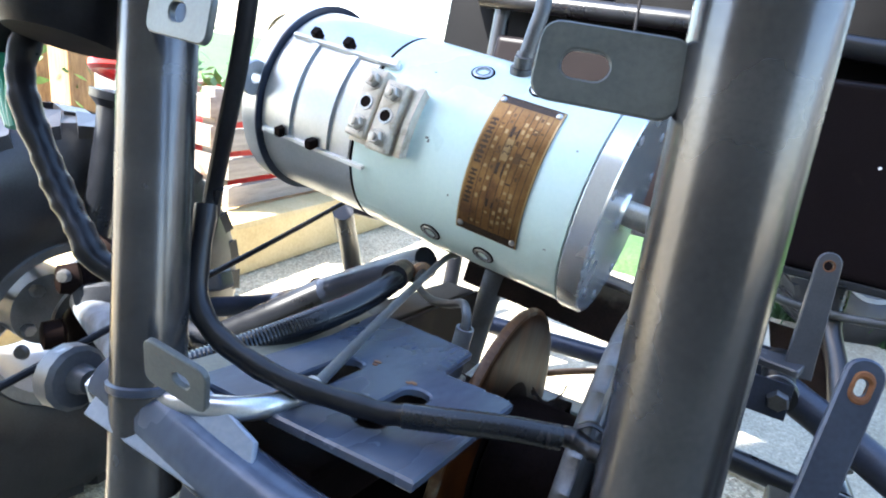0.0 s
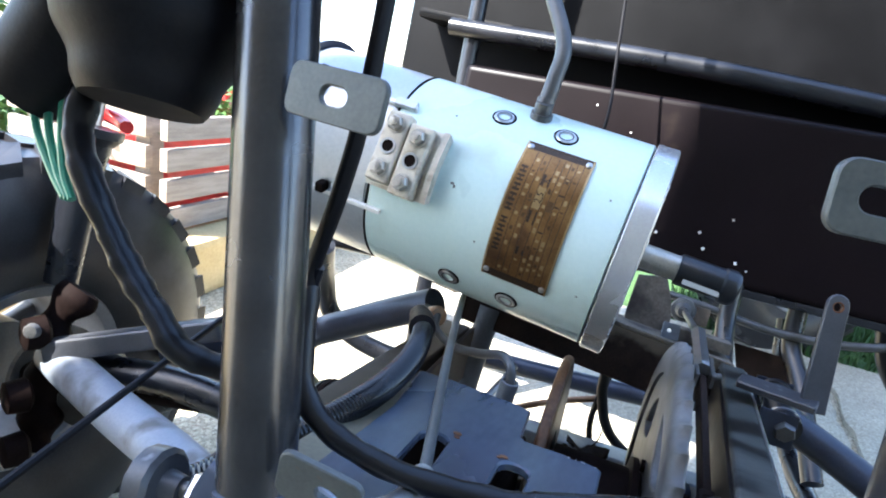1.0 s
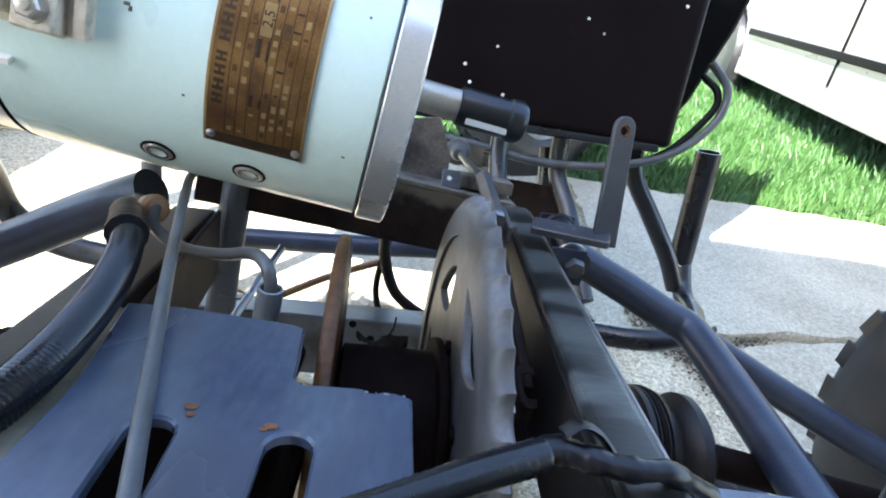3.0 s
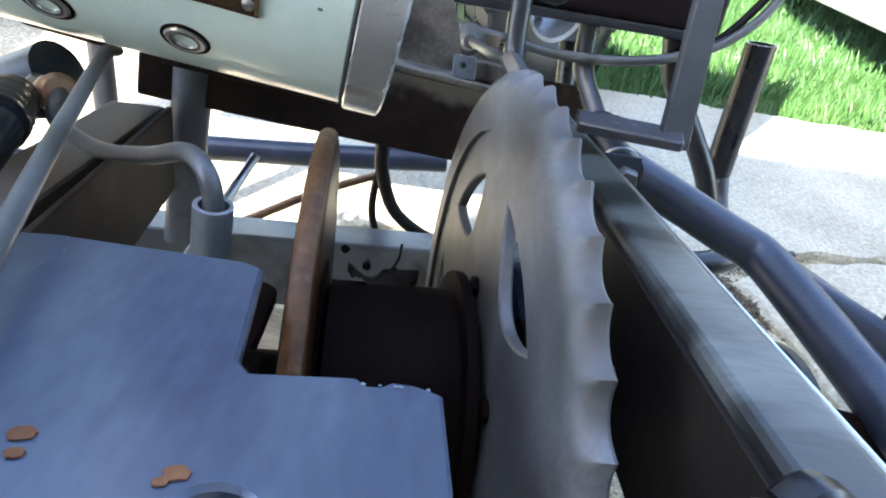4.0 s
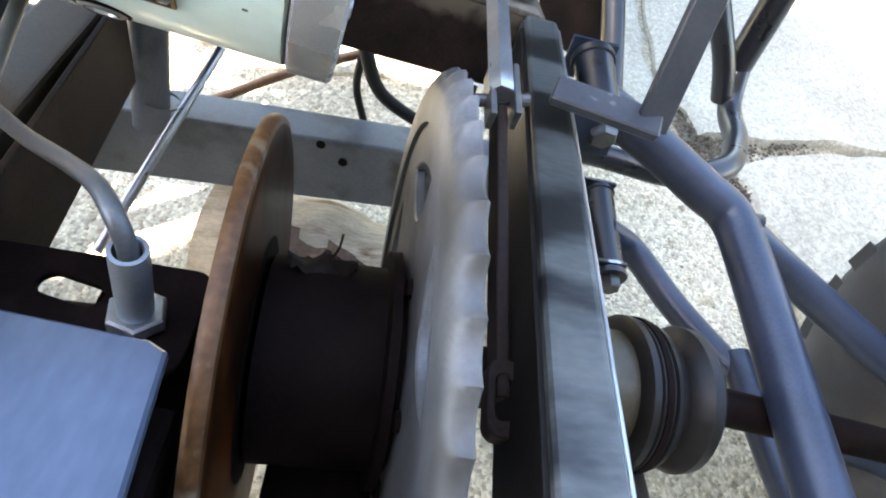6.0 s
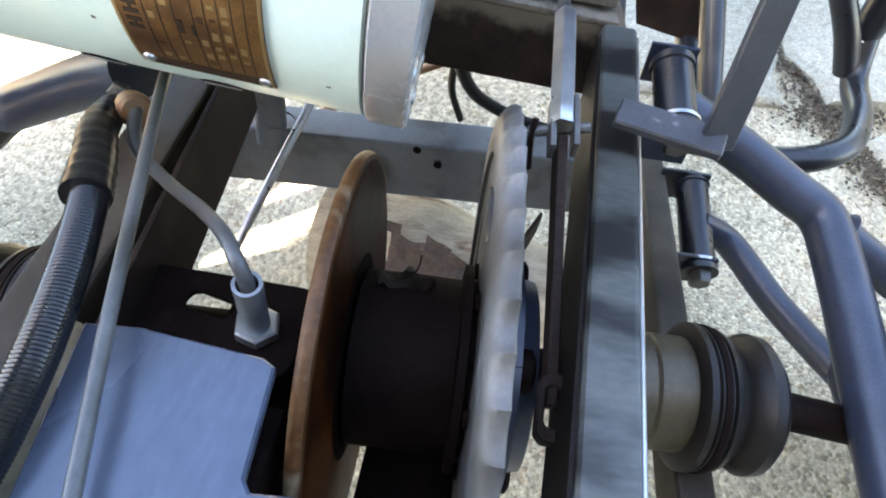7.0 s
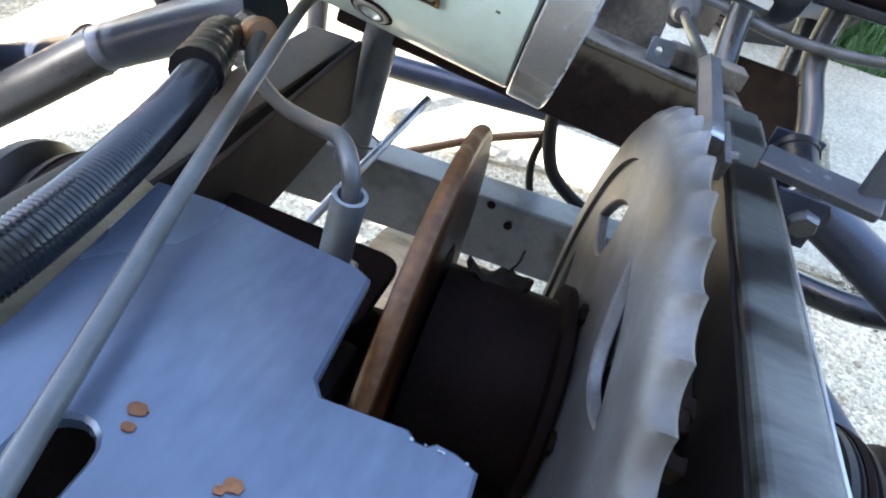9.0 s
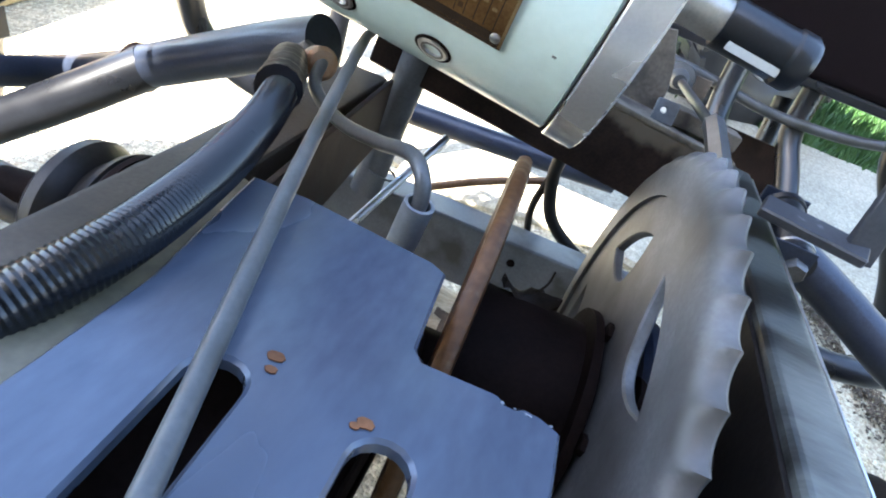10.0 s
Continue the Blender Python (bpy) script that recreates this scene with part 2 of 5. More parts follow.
DRYLEAF = material("dry_dark_leaf", (0.006, 0.004, 0.003), (0.02, 0.013, 0.009), 0.7, 0.0, 60, 400, 0.3, gloss=0.15)
SOIL = material("dark_debris_soil", (0.05, 0.035, 0.022), (0.13, 0.095, 0.06), 0.9, 0.0, 60, 400, 0.8)

glass = bpy.data.materials.new("car_window_glass")
glass.use_nodes = True
gb = glass.node_tree.nodes["Principled BSDF"]
gb.inputs["Base Color"].default_value = (0.02, 0.025, 0.03, 1)
gb.inputs["Roughness"].default_value = 0.04
gb.inputs["Coat Weight"].default_value = 1.0


def ground_material(name, dark, mid, light, pebble, stone=0.6, mottle=0.35, relief=0.7):
    """Concrete with stones showing: cells of several tones over a mottled base."""
    m = bpy.data.materials.new(name)
    m.use_nodes = True
    n, l = m.node_tree.nodes, m.node_tree.links
    b = n["Principled BSDF"]
    co = n.new("ShaderNodeTexCoord")
    vo = n.new("ShaderNodeTexVoronoi")
    vo.inputs["Scale"].default_value = pebble
    vo.inputs["Randomness"].default_value = 1.0
    n1, n2 = n.new("ShaderNodeTexNoise"), n.new("ShaderNodeTexNoise")
    n1.inputs["Scale"].default_value, n1.inputs["Detail"].default_value = 3.0, 8.0
    n2.inputs["Scale"].default_value, n2.inputs["Detail"].default_value = 90.0, 5.0
    for t in (vo, n1, n2):
        l.new(co.outputs["Object"], t.inputs["Vector"])
    ramp = n.new("ShaderNodeValToRGB")
    ramp.color_ramp.elements[0].position, ramp.color_ramp.elements[1].position = 0.3, 0.72
    ramp.color_ramp.elements[0].color, ramp.color_ramp.elements[1].color = (*dark, 1), (*light, 1)
    e = ramp.color_ramp.elements.new(0.5)
    e.color = (*mid, 1)
    add = n.new("ShaderNodeMath")
    add.operation = "MULTIPLY_ADD"
    add.inputs[1].default_value = 0.4
    l.new(n2.outputs["Fac"], add.inputs[0])
    h = n.new("ShaderNodeMath")
    h.operation = "MULTIPLY"
    h.inputs[1].default_value = 0.6
    l.new(n1.outputs["Fac"], h.inputs[0])
    l.new(h.outputs[0], add.inputs[2])
    l.new(add.outputs[0], ramp.inputs["Fac"])
    mm = n.new("ShaderNodeMix")
    mm.data_type = "RGBA"
    mm.blend_type = "OVERLAY"
    mm.inputs["Factor"].default_value = mottle
    l.new(ramp.outputs["Color"], mm.inputs["A"])
    bw = n.new("ShaderNodeRGBToBW")
    l.new(vo.outputs["Color"], bw.inputs["Color"])
    l.new(bw.outputs["Val"], mm.inputs["B"])
    hs = n.new("ShaderNodeHueSaturation")
    hs.inputs["Saturation"].default_value = stone
    l.new(mm.outputs["Result"], hs.inputs["Color"])
    l.new(hs.outputs["Color"], b.inputs["Base Color"])
    b.inputs["Roughness"].default_value = 0.9
    bp = n.new("ShaderNodeBump")
    bp.inputs["Strength"].default_value, bp.inputs["Distance"].default_value = relief, 0.006
    su = n.new("ShaderNodeMath")
    su.operation = "SUBTRACT"
    l.new(add.outputs[0], su.inputs[0])
    l.new(vo.outputs["Distance"], su.inputs[1])
    l.new(su.outputs[0], bp.inputs["Height"])
    l.new(bp.outputs["Normal"], b.inputs["Normal"])
    return m


CONCRETE = ground_material("exposed_aggregate_concrete", (0.25, 0.208, 0.135), (0.5, 0.43, 0.295), (0.72, 0.63, 0.45), 210.0, 1.0, 0.5, 0.7)
SLAB = ground_material("smooth_pale_concrete_slab", (0.24, 0.212, 0.15), (0.39, 0.352, 0.265), (0.52, 0.475, 0.37), 220.0, 1.0, 0.26, 0.35)
LAWN = ground_material("lawn_turf", (0.02, 0.045, 0.01), (0.035, 0.085, 0.018), (0.06, 0.11, 0.03), 60.0, 1.0)

# ---- building helpers ----
BASE = {}
# the vehicle's frame leans ten degrees forward on its prop; the yard is level
LEVEL = Matrix.Identity(4)
PIVOT = Matrix.Translation((0, 0.4466, 0.3455))
LEAN = PIVOT @ Matrix.Rotation(radians(-10), 4, "X") @ PIVOT.inverted()
SETTING = [LEVEL]


def thing(name, at, label, category, group="", kind=""):
    """A top-level thing: an empty at the drawing's place at."""
    ob = new(name)
    ob.empty_display_size = 0.02
    ob.matrix_world = SETTING[0] @ Matrix.Translation((at[0], at[1], at[2] - FLOOR))
    BASE[ob.name] = Vector(at)
    return tagged(ob, label, category, group, kind)


def finish(bm, at, sharp=0.6):
    bmesh.ops.translate(bm, verts=bm.verts, vec=-Vector(at))
    bmesh.ops.recalc_face_normals(bm, faces=bm.faces)
    for f in bm.faces:
        f.smooth = f.material_index == 0
        f.material_index = 0
    for e in bm.edges:
        e.smooth = len(e.link_faces) == 2 and e.calc_face_angle(0) < sharp
    me = bpy.data.meshes.new("part")
    bm.to_mesh(me)
    bm.free()
    return me


def part(name, bm, mat, parent, label=""):
    """Links a bmesh in the drawing's coordinates as one mesh under a thing or a part."""
    at = BASE[parent.name]
    me = finish(bm, at)
    me.name = name
    me.materials.append(mat)
    ob = new(name, me)
    ob.parent = parent
    BASE[ob.name] = at
    return tagged(ob, label)


def single(name, bm, mat, at, label="", category="", group="", kind=""):
    """A thing that is one mesh."""
    me = finish(bm, at)
    me.name = name
    me.materials.append(mat)
    ob = new(name, me)
    ob.matrix_world = SETTING[0] @ Matrix.Translation((at[0], at[1], at[2] - FLOOR))
    BASE[ob.name] = Vector(at)
    return tagged(ob, label, category, group, kind)


def curve_points(pts, steps=8):
    """Points of a smooth line through pts."""
    p = [Vector(q) for q in pts]
    if len(p) == 2:
        return [p[0].lerp(p[1], i / 4) for i in range(5)]
    p = [2 * p[0] - p[1]] + p + [2 * p[-1] - p[-2]]
    out = []
    for i in range(1, len(p) - 2):
        a, b, c, d = p[i - 1 : i + 3]
        for k in range(steps):
            t = k / steps
            out.append(0.5 * (2 * b + (c - a) * t + (2 * a - 5 * b + 4 * c - d) * t * t + (3 * b - a - 3 * c + d) * t**3))
    return out + [p[-2]]


def sweep(pts, r, n=14, steps=8, radius=None, flat=1.0, hollow=0.0, smooth=True):
    """A tube along pts. radius(i, s): factor on r; flat: squash across; hollow: wall thickness, for open ends."""
    line = curve_points(pts, steps) if smooth else [Vector(q) for q in pts]
    bm = bmesh.new()
    t0 = (line[1] - line[0]).normalized()
    side = t0.cross(Vector((0.31, 0.2, 0.93))).normalized()
    rings, total, s = [], sum((b - a).length for a, b in zip(line, line[1:])), 0.0
    inner = []
    for i, q in enumerate(line):
        t = (line[min(i + 1, len(line) - 1)] - line[max(i - 1, 0)]).normalized()
        side = (side - t * side.dot(t)).normalized()
        up = t.cross(side)
        if i:
            s += (q - line[i - 1]).length
        k = r * (radius(i, s / total) if radius else 1.0)
        rings.append([bm.verts.new(q + side * (k * math.cos(a)) + up * (k * flat * math.sin(a))) for a in (math.tau * j / n for j in range(n))])
        if hollow:
            inner.append([bm.verts.new(q + side * ((k - hollow) * math.cos(a)) + up * ((k - hollow) * flat * math.sin(a))) for a in (math.tau * j / n for j in range(n))])
    for a, b in zip(rings, rings[1:]):
        for j in range(n):
            bm.faces.new((a[j], a[(j + 1) % n], b[(j + 1) % n], b[j]))
    if hollow:
        for a, b in zip(inner, inner[1:]):
            for j in range(n):
                bm.faces.new((b[j], b[(j + 1) % n], a[(j + 1) % n], a[j]))
        for a, b in ((rings[0], inner[0]), (inner[-1], rings[-1])):
            for j in range(n):
                bm.faces.new((a[(j + 1) % n], a[j], b[j], b[(j + 1) % n]))
    else:
        bm.faces.new(rings[0][::-1])
        bm.faces.new(rings[-1])
    return bm


def revolve(profile, at, axis, n=32, closed=False):
    """A turned body: profile of (distance along axis, radius); closed: a ring open in the middle."""
    axis = Vector(axis).normalized()
    side = axis.orthogonal().normalized()
    up = axis.cross(side)
    bm = bmesh.new()
    rings = []
    for a, r in profile:
        c = Vector(at) + axis * a
        if r < 1e-6:
            rings.append([bm.verts.new(c)])
        else:
            rings.append([bm.verts.new(c + (side * math.cos(q) + up * math.sin(q)) * r) for q in (math.tau * j / n for j in range(n))])
    for a, b in zip(rings, rings[1:] + (rings[:1] if closed else [])):
        for j in range(n):
            k = (j + 1) % n
            if len(a) == 1 and len(b) == 1:
                continue
            if len(a) == 1:
                bm.faces.new((a[0], b[k], b[j]))
            elif len(b) == 1:
                bm.faces.new((a[j], a[k], b[0]))
            else:
                bm.faces.new((a[j], a[k], b[k], b[j]))
    for ring in () if closed else (rings[0], rings[-1]):
        if len(ring) > 1:
            bm.faces.new(ring)
    return bm


def rbox(size, m, bevel=0.002, segments=2):
    """A box with rounded edges, at the pose m."""
    bm = bmesh.new()
    bmesh.ops.create_cube(bm, size=1.0)
    bmesh.ops.scale(bm, vec=size, verts=bm.verts)
    if bevel:
        bmesh.ops.bevel(bm, geom=bm.edges[:], offset=bevel, segments=segments, affect="EDGES", profile=0.6)
    bm.normal_update()
    for f in bm.faces:  # the six broad sides stay flat
        f.material_index = int(max(abs(f.normal.x), abs(f.normal.y), abs(f.normal.z)) > 0.999)
    bmesh.ops.transform(bm, matrix=m, verts=bm.verts)
    return bm


def joined(*bms):
    out = bmesh.new()
    for bm in bms:
        me = bpy.data.meshes.new("join")
        bm.to_mesh(me)
        bm.free()
        out.from_mesh(me)
        bpy.data.meshes.remove(me)
    return out


def slab(outer, holes, thick, m, bevel=0.0008):
    """A flat plate with holes, of the outline outer, at the pose m (its middle plane)."""
    cu = bpy.data.curves.new("outline", "CURVE")
    cu.dimensions, cu.fill_mode, cu.extrude, cu.bevel_depth, cu.bevel_resolution = "2D", "BOTH", thick / 2 - bevel, bevel, 0 if bevel < 0.004 else 2
    cu.offset = -bevel
    for loop in (outer, *holes):
        sp = cu.splines.new("POLY")
        sp.points.add(len(loop) - 1)
        for q, (x, y) in zip(sp.points, loop):
            q.co = (x, y, 0, 1)
        sp.use_cyclic_u = True
    ob = new("outline", cu)
    me = bpy.data.meshes.new_from_object(ob)
    bm = bmesh.new()
    bm.from_mesh(me)
    bmesh.ops.remove_doubles(bm, verts=bm.verts, dist=1e-6)
    bm.normal_update()
    for f in bm.faces:
        f.material_index = int(abs(f.normal.z) > 0.999)
    bmesh.ops.transform(bm, matrix=m, verts=bm.verts)
    bpy.data.objects.remove(ob)
    bpy.data.curves.remove(cu)
    bpy.data.meshes.remove(me)
    return bm


def oval(cx, cy, w, h, n=8, turn=0.0):
    """A slot outline: two half circles of the smaller measure."""
    r, half = min(w, h) / 2, (max(w, h) - min(w, h)) / 2
    pts = []
    for side in (1, -1):
        for i in range(n + 1):
            a = (-90 if side > 0 else 90) + 180 * i / n
            x, y = side * half + r * math.cos(radians(a)), r * math.sin(radians(a))
            if h > w:
                x, y = -y, x
            c, s = math.cos(radians(turn)), math.sin(radians(turn))
            pts.append((cx + c * x - s * y, cy + s * x + c * y))
    return pts


def rounded(w, h, r, n=5, cx=0.0, cy=0.0):
    pts = []
    for sx, sy, a0 in ((1, 1, 0), (-1, 1, 90), (-1, -1, 180), (1, -1, 270)):
        for i in range(n + 1):
            a = radians(a0 + 90 * i / n)
            pts.append((cx + sx * (w / 2 - r) + r * math.cos(a), cy + sy * (h / 2 - r) + r * math.sin(a)))
    return pts


def hexbolt(at, axis, r, h):
    """A hexagon head with chamfered top."""
    return revolve([(0, r), (h * 0.8, r), (h, r * 0.85), (h, 0)], at, axis, 6)


def socket_bolt(at, axis, r, h):
    """A round socket head, hollow in the middle, on a washer."""
    return revolve([(0, r * 1.25), (h * 0.25, r * 1.25), (h * 0.25, r), (h * 0.85, r), (h, r * 0.88), (h, r * 0.52), (h * 0.5, r * 0.48), (h * 0.5, 0)], at, axis, 20)


def frame_axes(x, z):
    """A rotation whose x axis is x and whose z axis is near z."""
    x = Vector(x).normalized()
    y = Vector(z).cross(x).normalized()
    return Matrix((x, y, x.cross(y))).transposed().to_4x4()

# ---- ground, lawn, slabs ----
def sheet(x0, x1, y0, y1, nx, ny, height):
    bm = bmesh.new()
    g = [[bm.verts.new((x0 + (x1 - x0) * i / nx, y0 + (y1 - y0) * j / ny, height(x0 + (x1 - x0) * i / nx, y0 + (y1 - y0) * j / ny))) for j in range(ny + 1)] for i in range(nx + 1)]
    for i in range(nx):
        for j in range(ny):
            bm.faces.new((g[i][j], g[i + 1][j], g[i + 1][j + 1], g[i][j + 1]))
    return bm


single("ground", sheet(-400, 400, -400, 400, 40, 40, lambda x, y: FLOOR), CONCRETE, (0, 0, FLOOR), "rough grey exposed aggregate concrete yard", "ground", kind="structure")


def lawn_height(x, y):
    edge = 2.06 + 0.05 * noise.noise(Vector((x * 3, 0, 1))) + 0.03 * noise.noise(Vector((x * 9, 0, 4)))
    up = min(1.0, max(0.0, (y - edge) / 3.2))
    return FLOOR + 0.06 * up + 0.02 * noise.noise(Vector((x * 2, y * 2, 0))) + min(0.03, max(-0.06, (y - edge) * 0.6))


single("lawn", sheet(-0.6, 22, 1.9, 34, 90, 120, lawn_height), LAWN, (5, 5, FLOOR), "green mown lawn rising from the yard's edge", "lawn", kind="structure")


def left_lawn(x, y):
    return FLOOR + 0.05 + 0.02 * noise.noise(Vector((x, y, 0)))


single("lawn_behind_planter", sheet(-30, -3.6, 0.5, 34, 40, 40, left_lawn), LAWN, (-8, 8, FLOOR), "sunlit yellow-green lawn behind the planter", "lawn", kind="structure")

random.seed(5)


def grass_blades(count, place, low, high):
    verts, faces = [], []
    for _ in range(count):
        x, y, z = place()
        h, a, lean = random.uniform(low, high), random.uniform(0, math.tau), random.uniform(0.0, 0.6)
        w = random.uniform(0.002, 0.0045)
        dx, dy = math.cos(a) * w, math.sin(a) * w
        lx, ly = math.cos(a + 1.3) * lean * h, math.sin(a + 1.3) * lean * h
        k = len(verts)
        verts += [(x - dx, y - dy, z), (x + dx, y + dy, z), (x + lx * 0.4 + dx * 0.7, y + ly * 0.4 + dy * 0.7, z + h * 0.6), (x + lx, y + ly, z + h)]
        faces += [(k, k + 1, k + 2), (k, k + 2, k + 3)]
    return verts, faces


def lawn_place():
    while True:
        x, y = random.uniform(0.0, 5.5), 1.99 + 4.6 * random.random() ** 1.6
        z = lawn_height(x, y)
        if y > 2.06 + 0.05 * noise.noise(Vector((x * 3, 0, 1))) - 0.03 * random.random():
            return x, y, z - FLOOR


gv, gf = grass_blades(52000, lawn_place, 0.03, 0.085)
gm = bpy.data.meshes.new("grass")
gm.from_pydata(gv, [], gf)
GRASS = material("grass_blade", (0.018, 0.06, 0.012), (0.05, 0.125, 0.03), 0.5, 0.0, 6, 90, 0.0)
gm.materials.append(GRASS)
tagged(new("grass", gm), "bright green grass blades on the lawn", "grass", kind="stuff")


def broken_slab(name, pts, top, label):
    """A cast slab with chipped edges."""
    bm = bmesh.new()
    random.seed(name)
    ring = []
    for (x0, y0), (x1, y1) in zip(pts, pts[1:] + pts[:1]):
        k = max(2, int(math.hypot(x1 - x0, y1 - y0) / 0.05))
        for i in range(k):
            j = 0.012 if k < 60 else 0.004
            ring.append((x0 + (x1 - x0) * i / k + random.uniform(-j, j), y0 + (y1 - y0) * i / k + random.uniform(-j, j)))
    lower = [bm.verts.new((x, y, FLOOR - 0.03)) for x, y in ring]
    upper = [bm.verts.new((x, y, FLOOR + top - 0.008)) for x, y in ring]
    cx, cy = sum(x for x, _ in ring) / len(ring), sum(y for _, y in ring) / len(ring)
    inner = []
    for x, y in ring:
        d = math.hypot(cx - x, cy - y)
        inner.append(bm.verts.new((x + (cx - x) / d * 0.012, y + (cy - y) / d * 0.012, FLOOR + top)))
    n = len(ring)
    for a, b in ((lower, upper), (upper, inner)):
        for i in range(n):
            bm.faces.new((a[i], a[(i + 1) % n], b[(i + 1) % n], b[i]))
    bm.faces.new(inner)
    return single(name, bm, SLAB, (cx, cy, FLOOR), label, "paving slab", "paving slabs", "structure")


broken_slab("pavement_slab", [(0.50, 1.13), (0.72, 1.185), (0.93, 1.21), (3.2, 1.25), (3.2, 2.02), (0.46, 2.05), (0.445, 1.26)], 0.022, "pale smooth concrete slab with a broken edge")
broken_slab("pavement_slab", [(0.43, 1.12), (0.42, 1.26), (0.44, 2.05), (-1.0, 2.06), (-1.02, 1.16), (-0.23, 1.1), (-0.05, 1.125)], 0.016, "pale concrete slab with chipped edge under the vehicle")
broken_slab("pavement_slab", [(0.59, 0.92), (0.535, 1.07), (0.72, 1.165), (0.93, 1.19), (3.2, 1.23), (3.2, -0.5), (0.62, -0.4), (0.58, 0.5)], 0.018, "pale worn concrete slab beside the wheel")

# loose soil and leaf litter in the joint between the slabs
random.seed(11)
lv, lf = [], []
for _ in range(2200):
    t = random.random()
    if random.random() < 0.7:
        x, y = 0.44 + 0.12 * t, 1.27 - 0.3 * t
    else:
        x, y = 0.42 + 0.3 * t, 1.11 + 0.06 * t
    x, y = x + random.gauss(0, 0.022), y + random.gauss(0, 0.02)
    s, a, z = random.uniform(0.002, 0.006), random.uniform(0, math.tau), random.uniform(0.0, 0.012)
    k = len(lv)
    for q in range(4):
        lv.append((x + s * math.cos(a + q * 1.57) * (1 if q % 2 else 0.5), y + s * math.sin(a + q * 1.57) * (1 if q % 2 else 0.5), z + random.uniform(0, 0.004)))
    lv.append((x, y, z + s * 0.5))
    lf += [(k, k + 1, k + 4), (k + 1, k + 2, k + 4), (k + 2, k + 3, k + 4), (k + 3, k, k + 4)]
lm = bpy.data.meshes.new("leaf_litter")
lm.from_pydata(lv, [], lf)
lm.materials.append(SOIL)
tagged(new("leaf_litter", lm), "brown soil crumbs and leaf litter in the slab joint", "litter", kind="stuff")

# scattered pebbles on the yard
random.seed(3)
pv, pf = [], []
for _ in range(2600):
    x, y = random.gauss(0.25, 0.45), random.gauss(0.95, 0.5)
    s, a = random.uniform(0.0025, 0.008), random.uniform(0, math.tau)
    k = len(pv)
    for q in range(5):
        pv.append((x + s * math.cos(a + q * 1.257), y + s * math.sin(a + q * 1.257) * 0.8, 0.0))
    pv.append((x, y, s * random.uniform(0.5, 0.9)))
    pf += [(k + q, k + (q + 1) % 5, k + 5) for q in range(5)]
pm = bpy.data.meshes.new("pebbles")
pm.from_pydata(pv, [], pf)
pm.materials.append(CONCRETE)
tagged(new("pebbles", pm), "small loose pebbles on the concrete", "pebbles", kind="stuff")

# ---- the added shade wall, posts and planter ----
PLASTER = material("shade_wall_plaster", (0.2, 0.17, 0.13), (0.28, 0.245, 0.195), 0.85, 0.0, 3, 60, 0.2)
# unseen wall, added to keep the sun off the vehicle and darken reflections
single("shade_wall", rbox((6.2, 0.25, 4.3), pose(1.15, -1.45, FLOOR + 2.15), 0.01), PLASTER, (1.15, -1.45, FLOOR), "plain beige plastered wall added out of view for shade", "wall", kind="structure")


def timber_post(x, y, w, d, h):
    bm = rbox((w, d, h), pose(x, y, FLOOR + h / 2), 0.012)
    return bm


post = thing("timber_post", (-2.9, 1.6, FLOOR), "stained oak post with deep grain", "post")
part("shaft", timber_post(-2.9, 1.6, 0.15, 0.13, 2.5), WOODPOST, post)
part("moulding", timber_post(-2.82, 1.545, 0.025, 0.02, 2.5), WOODPOST, post)
post2 = thing("timber_post", (-3.2, 1.6, FLOOR), "brown stained oak post beside a white downpipe", "post")
part("shaft", timber_post(-3.2, 1.6, 0.15, 0.13, 2.5), WOODPOST, post2)
pipe = thing("downpipe", (-3.04, 1.6, FLOOR), "white plastic downpipe between the posts", "pipe")
part("pipe", sweep([(-3.04, 1.6, FLOOR), (-2.93, 1.723, 2.7)], 0.022, 16), WHITE, pipe)
part("collar", revolve([(0, 0.027), (0.04, 0.027)], (-3.04, 1.6, 0.75), (0, 0, 1)), WHITE, pipe)

single("ledge", rbox((0.5, 5.2, 0.16), pose(-1.5, 2.3, FLOOR + 0.08, 0, 0, 3), 0.02), OCHRE, (-1.5, 2.3, FLOOR), "ochre plastered ledge at the edge of the yard", "ledge", kind="structure")

planter = thing("planter_box", (-1.54, 1.9, FLOOR + 0.16), "weathered grey-brown slatted wooden planter on the ochre ledge", "planter")
for i in range(4):
    part("board", rbox((0.025, 1.93, 0.06), pose(-1.345, 2.1, FLOOR + 0.2 + 0.08 * i, 0, 0, 3), 0.004), WOODGREY, planter)
    part("board", rbox((0.5, 0.025, 0.06), pose(-1.6, 1.13, FLOOR + 0.2 + 0.08 * i, 0, 0, 3), 0.004), WOODGREY, planter)
for y in (1.18, 2.1, 3.0):
    part("stake", rbox((0.05, 0.05, 0.33), pose(-1.39, y, FLOOR + 0.325, 0, 0, 3), 0.004), WOODGREY, planter)
part("back_panel", rbox((0.03, 1.93, 0.3), pose(-1.85, 2.1, FLOOR + 0.31, 0, 0, 3), 0.004), WOODGREY, planter)
liner = single("planter_liner", rbox((0.3, 1.75, 0.24), pose(-1.6, 2.1, FLOOR + 0.28, 0, 0, 3), 0.02), RED, (-1.6, 2.1, FLOOR + 0.16), "red plastic trough standing inside the planter", "trough")


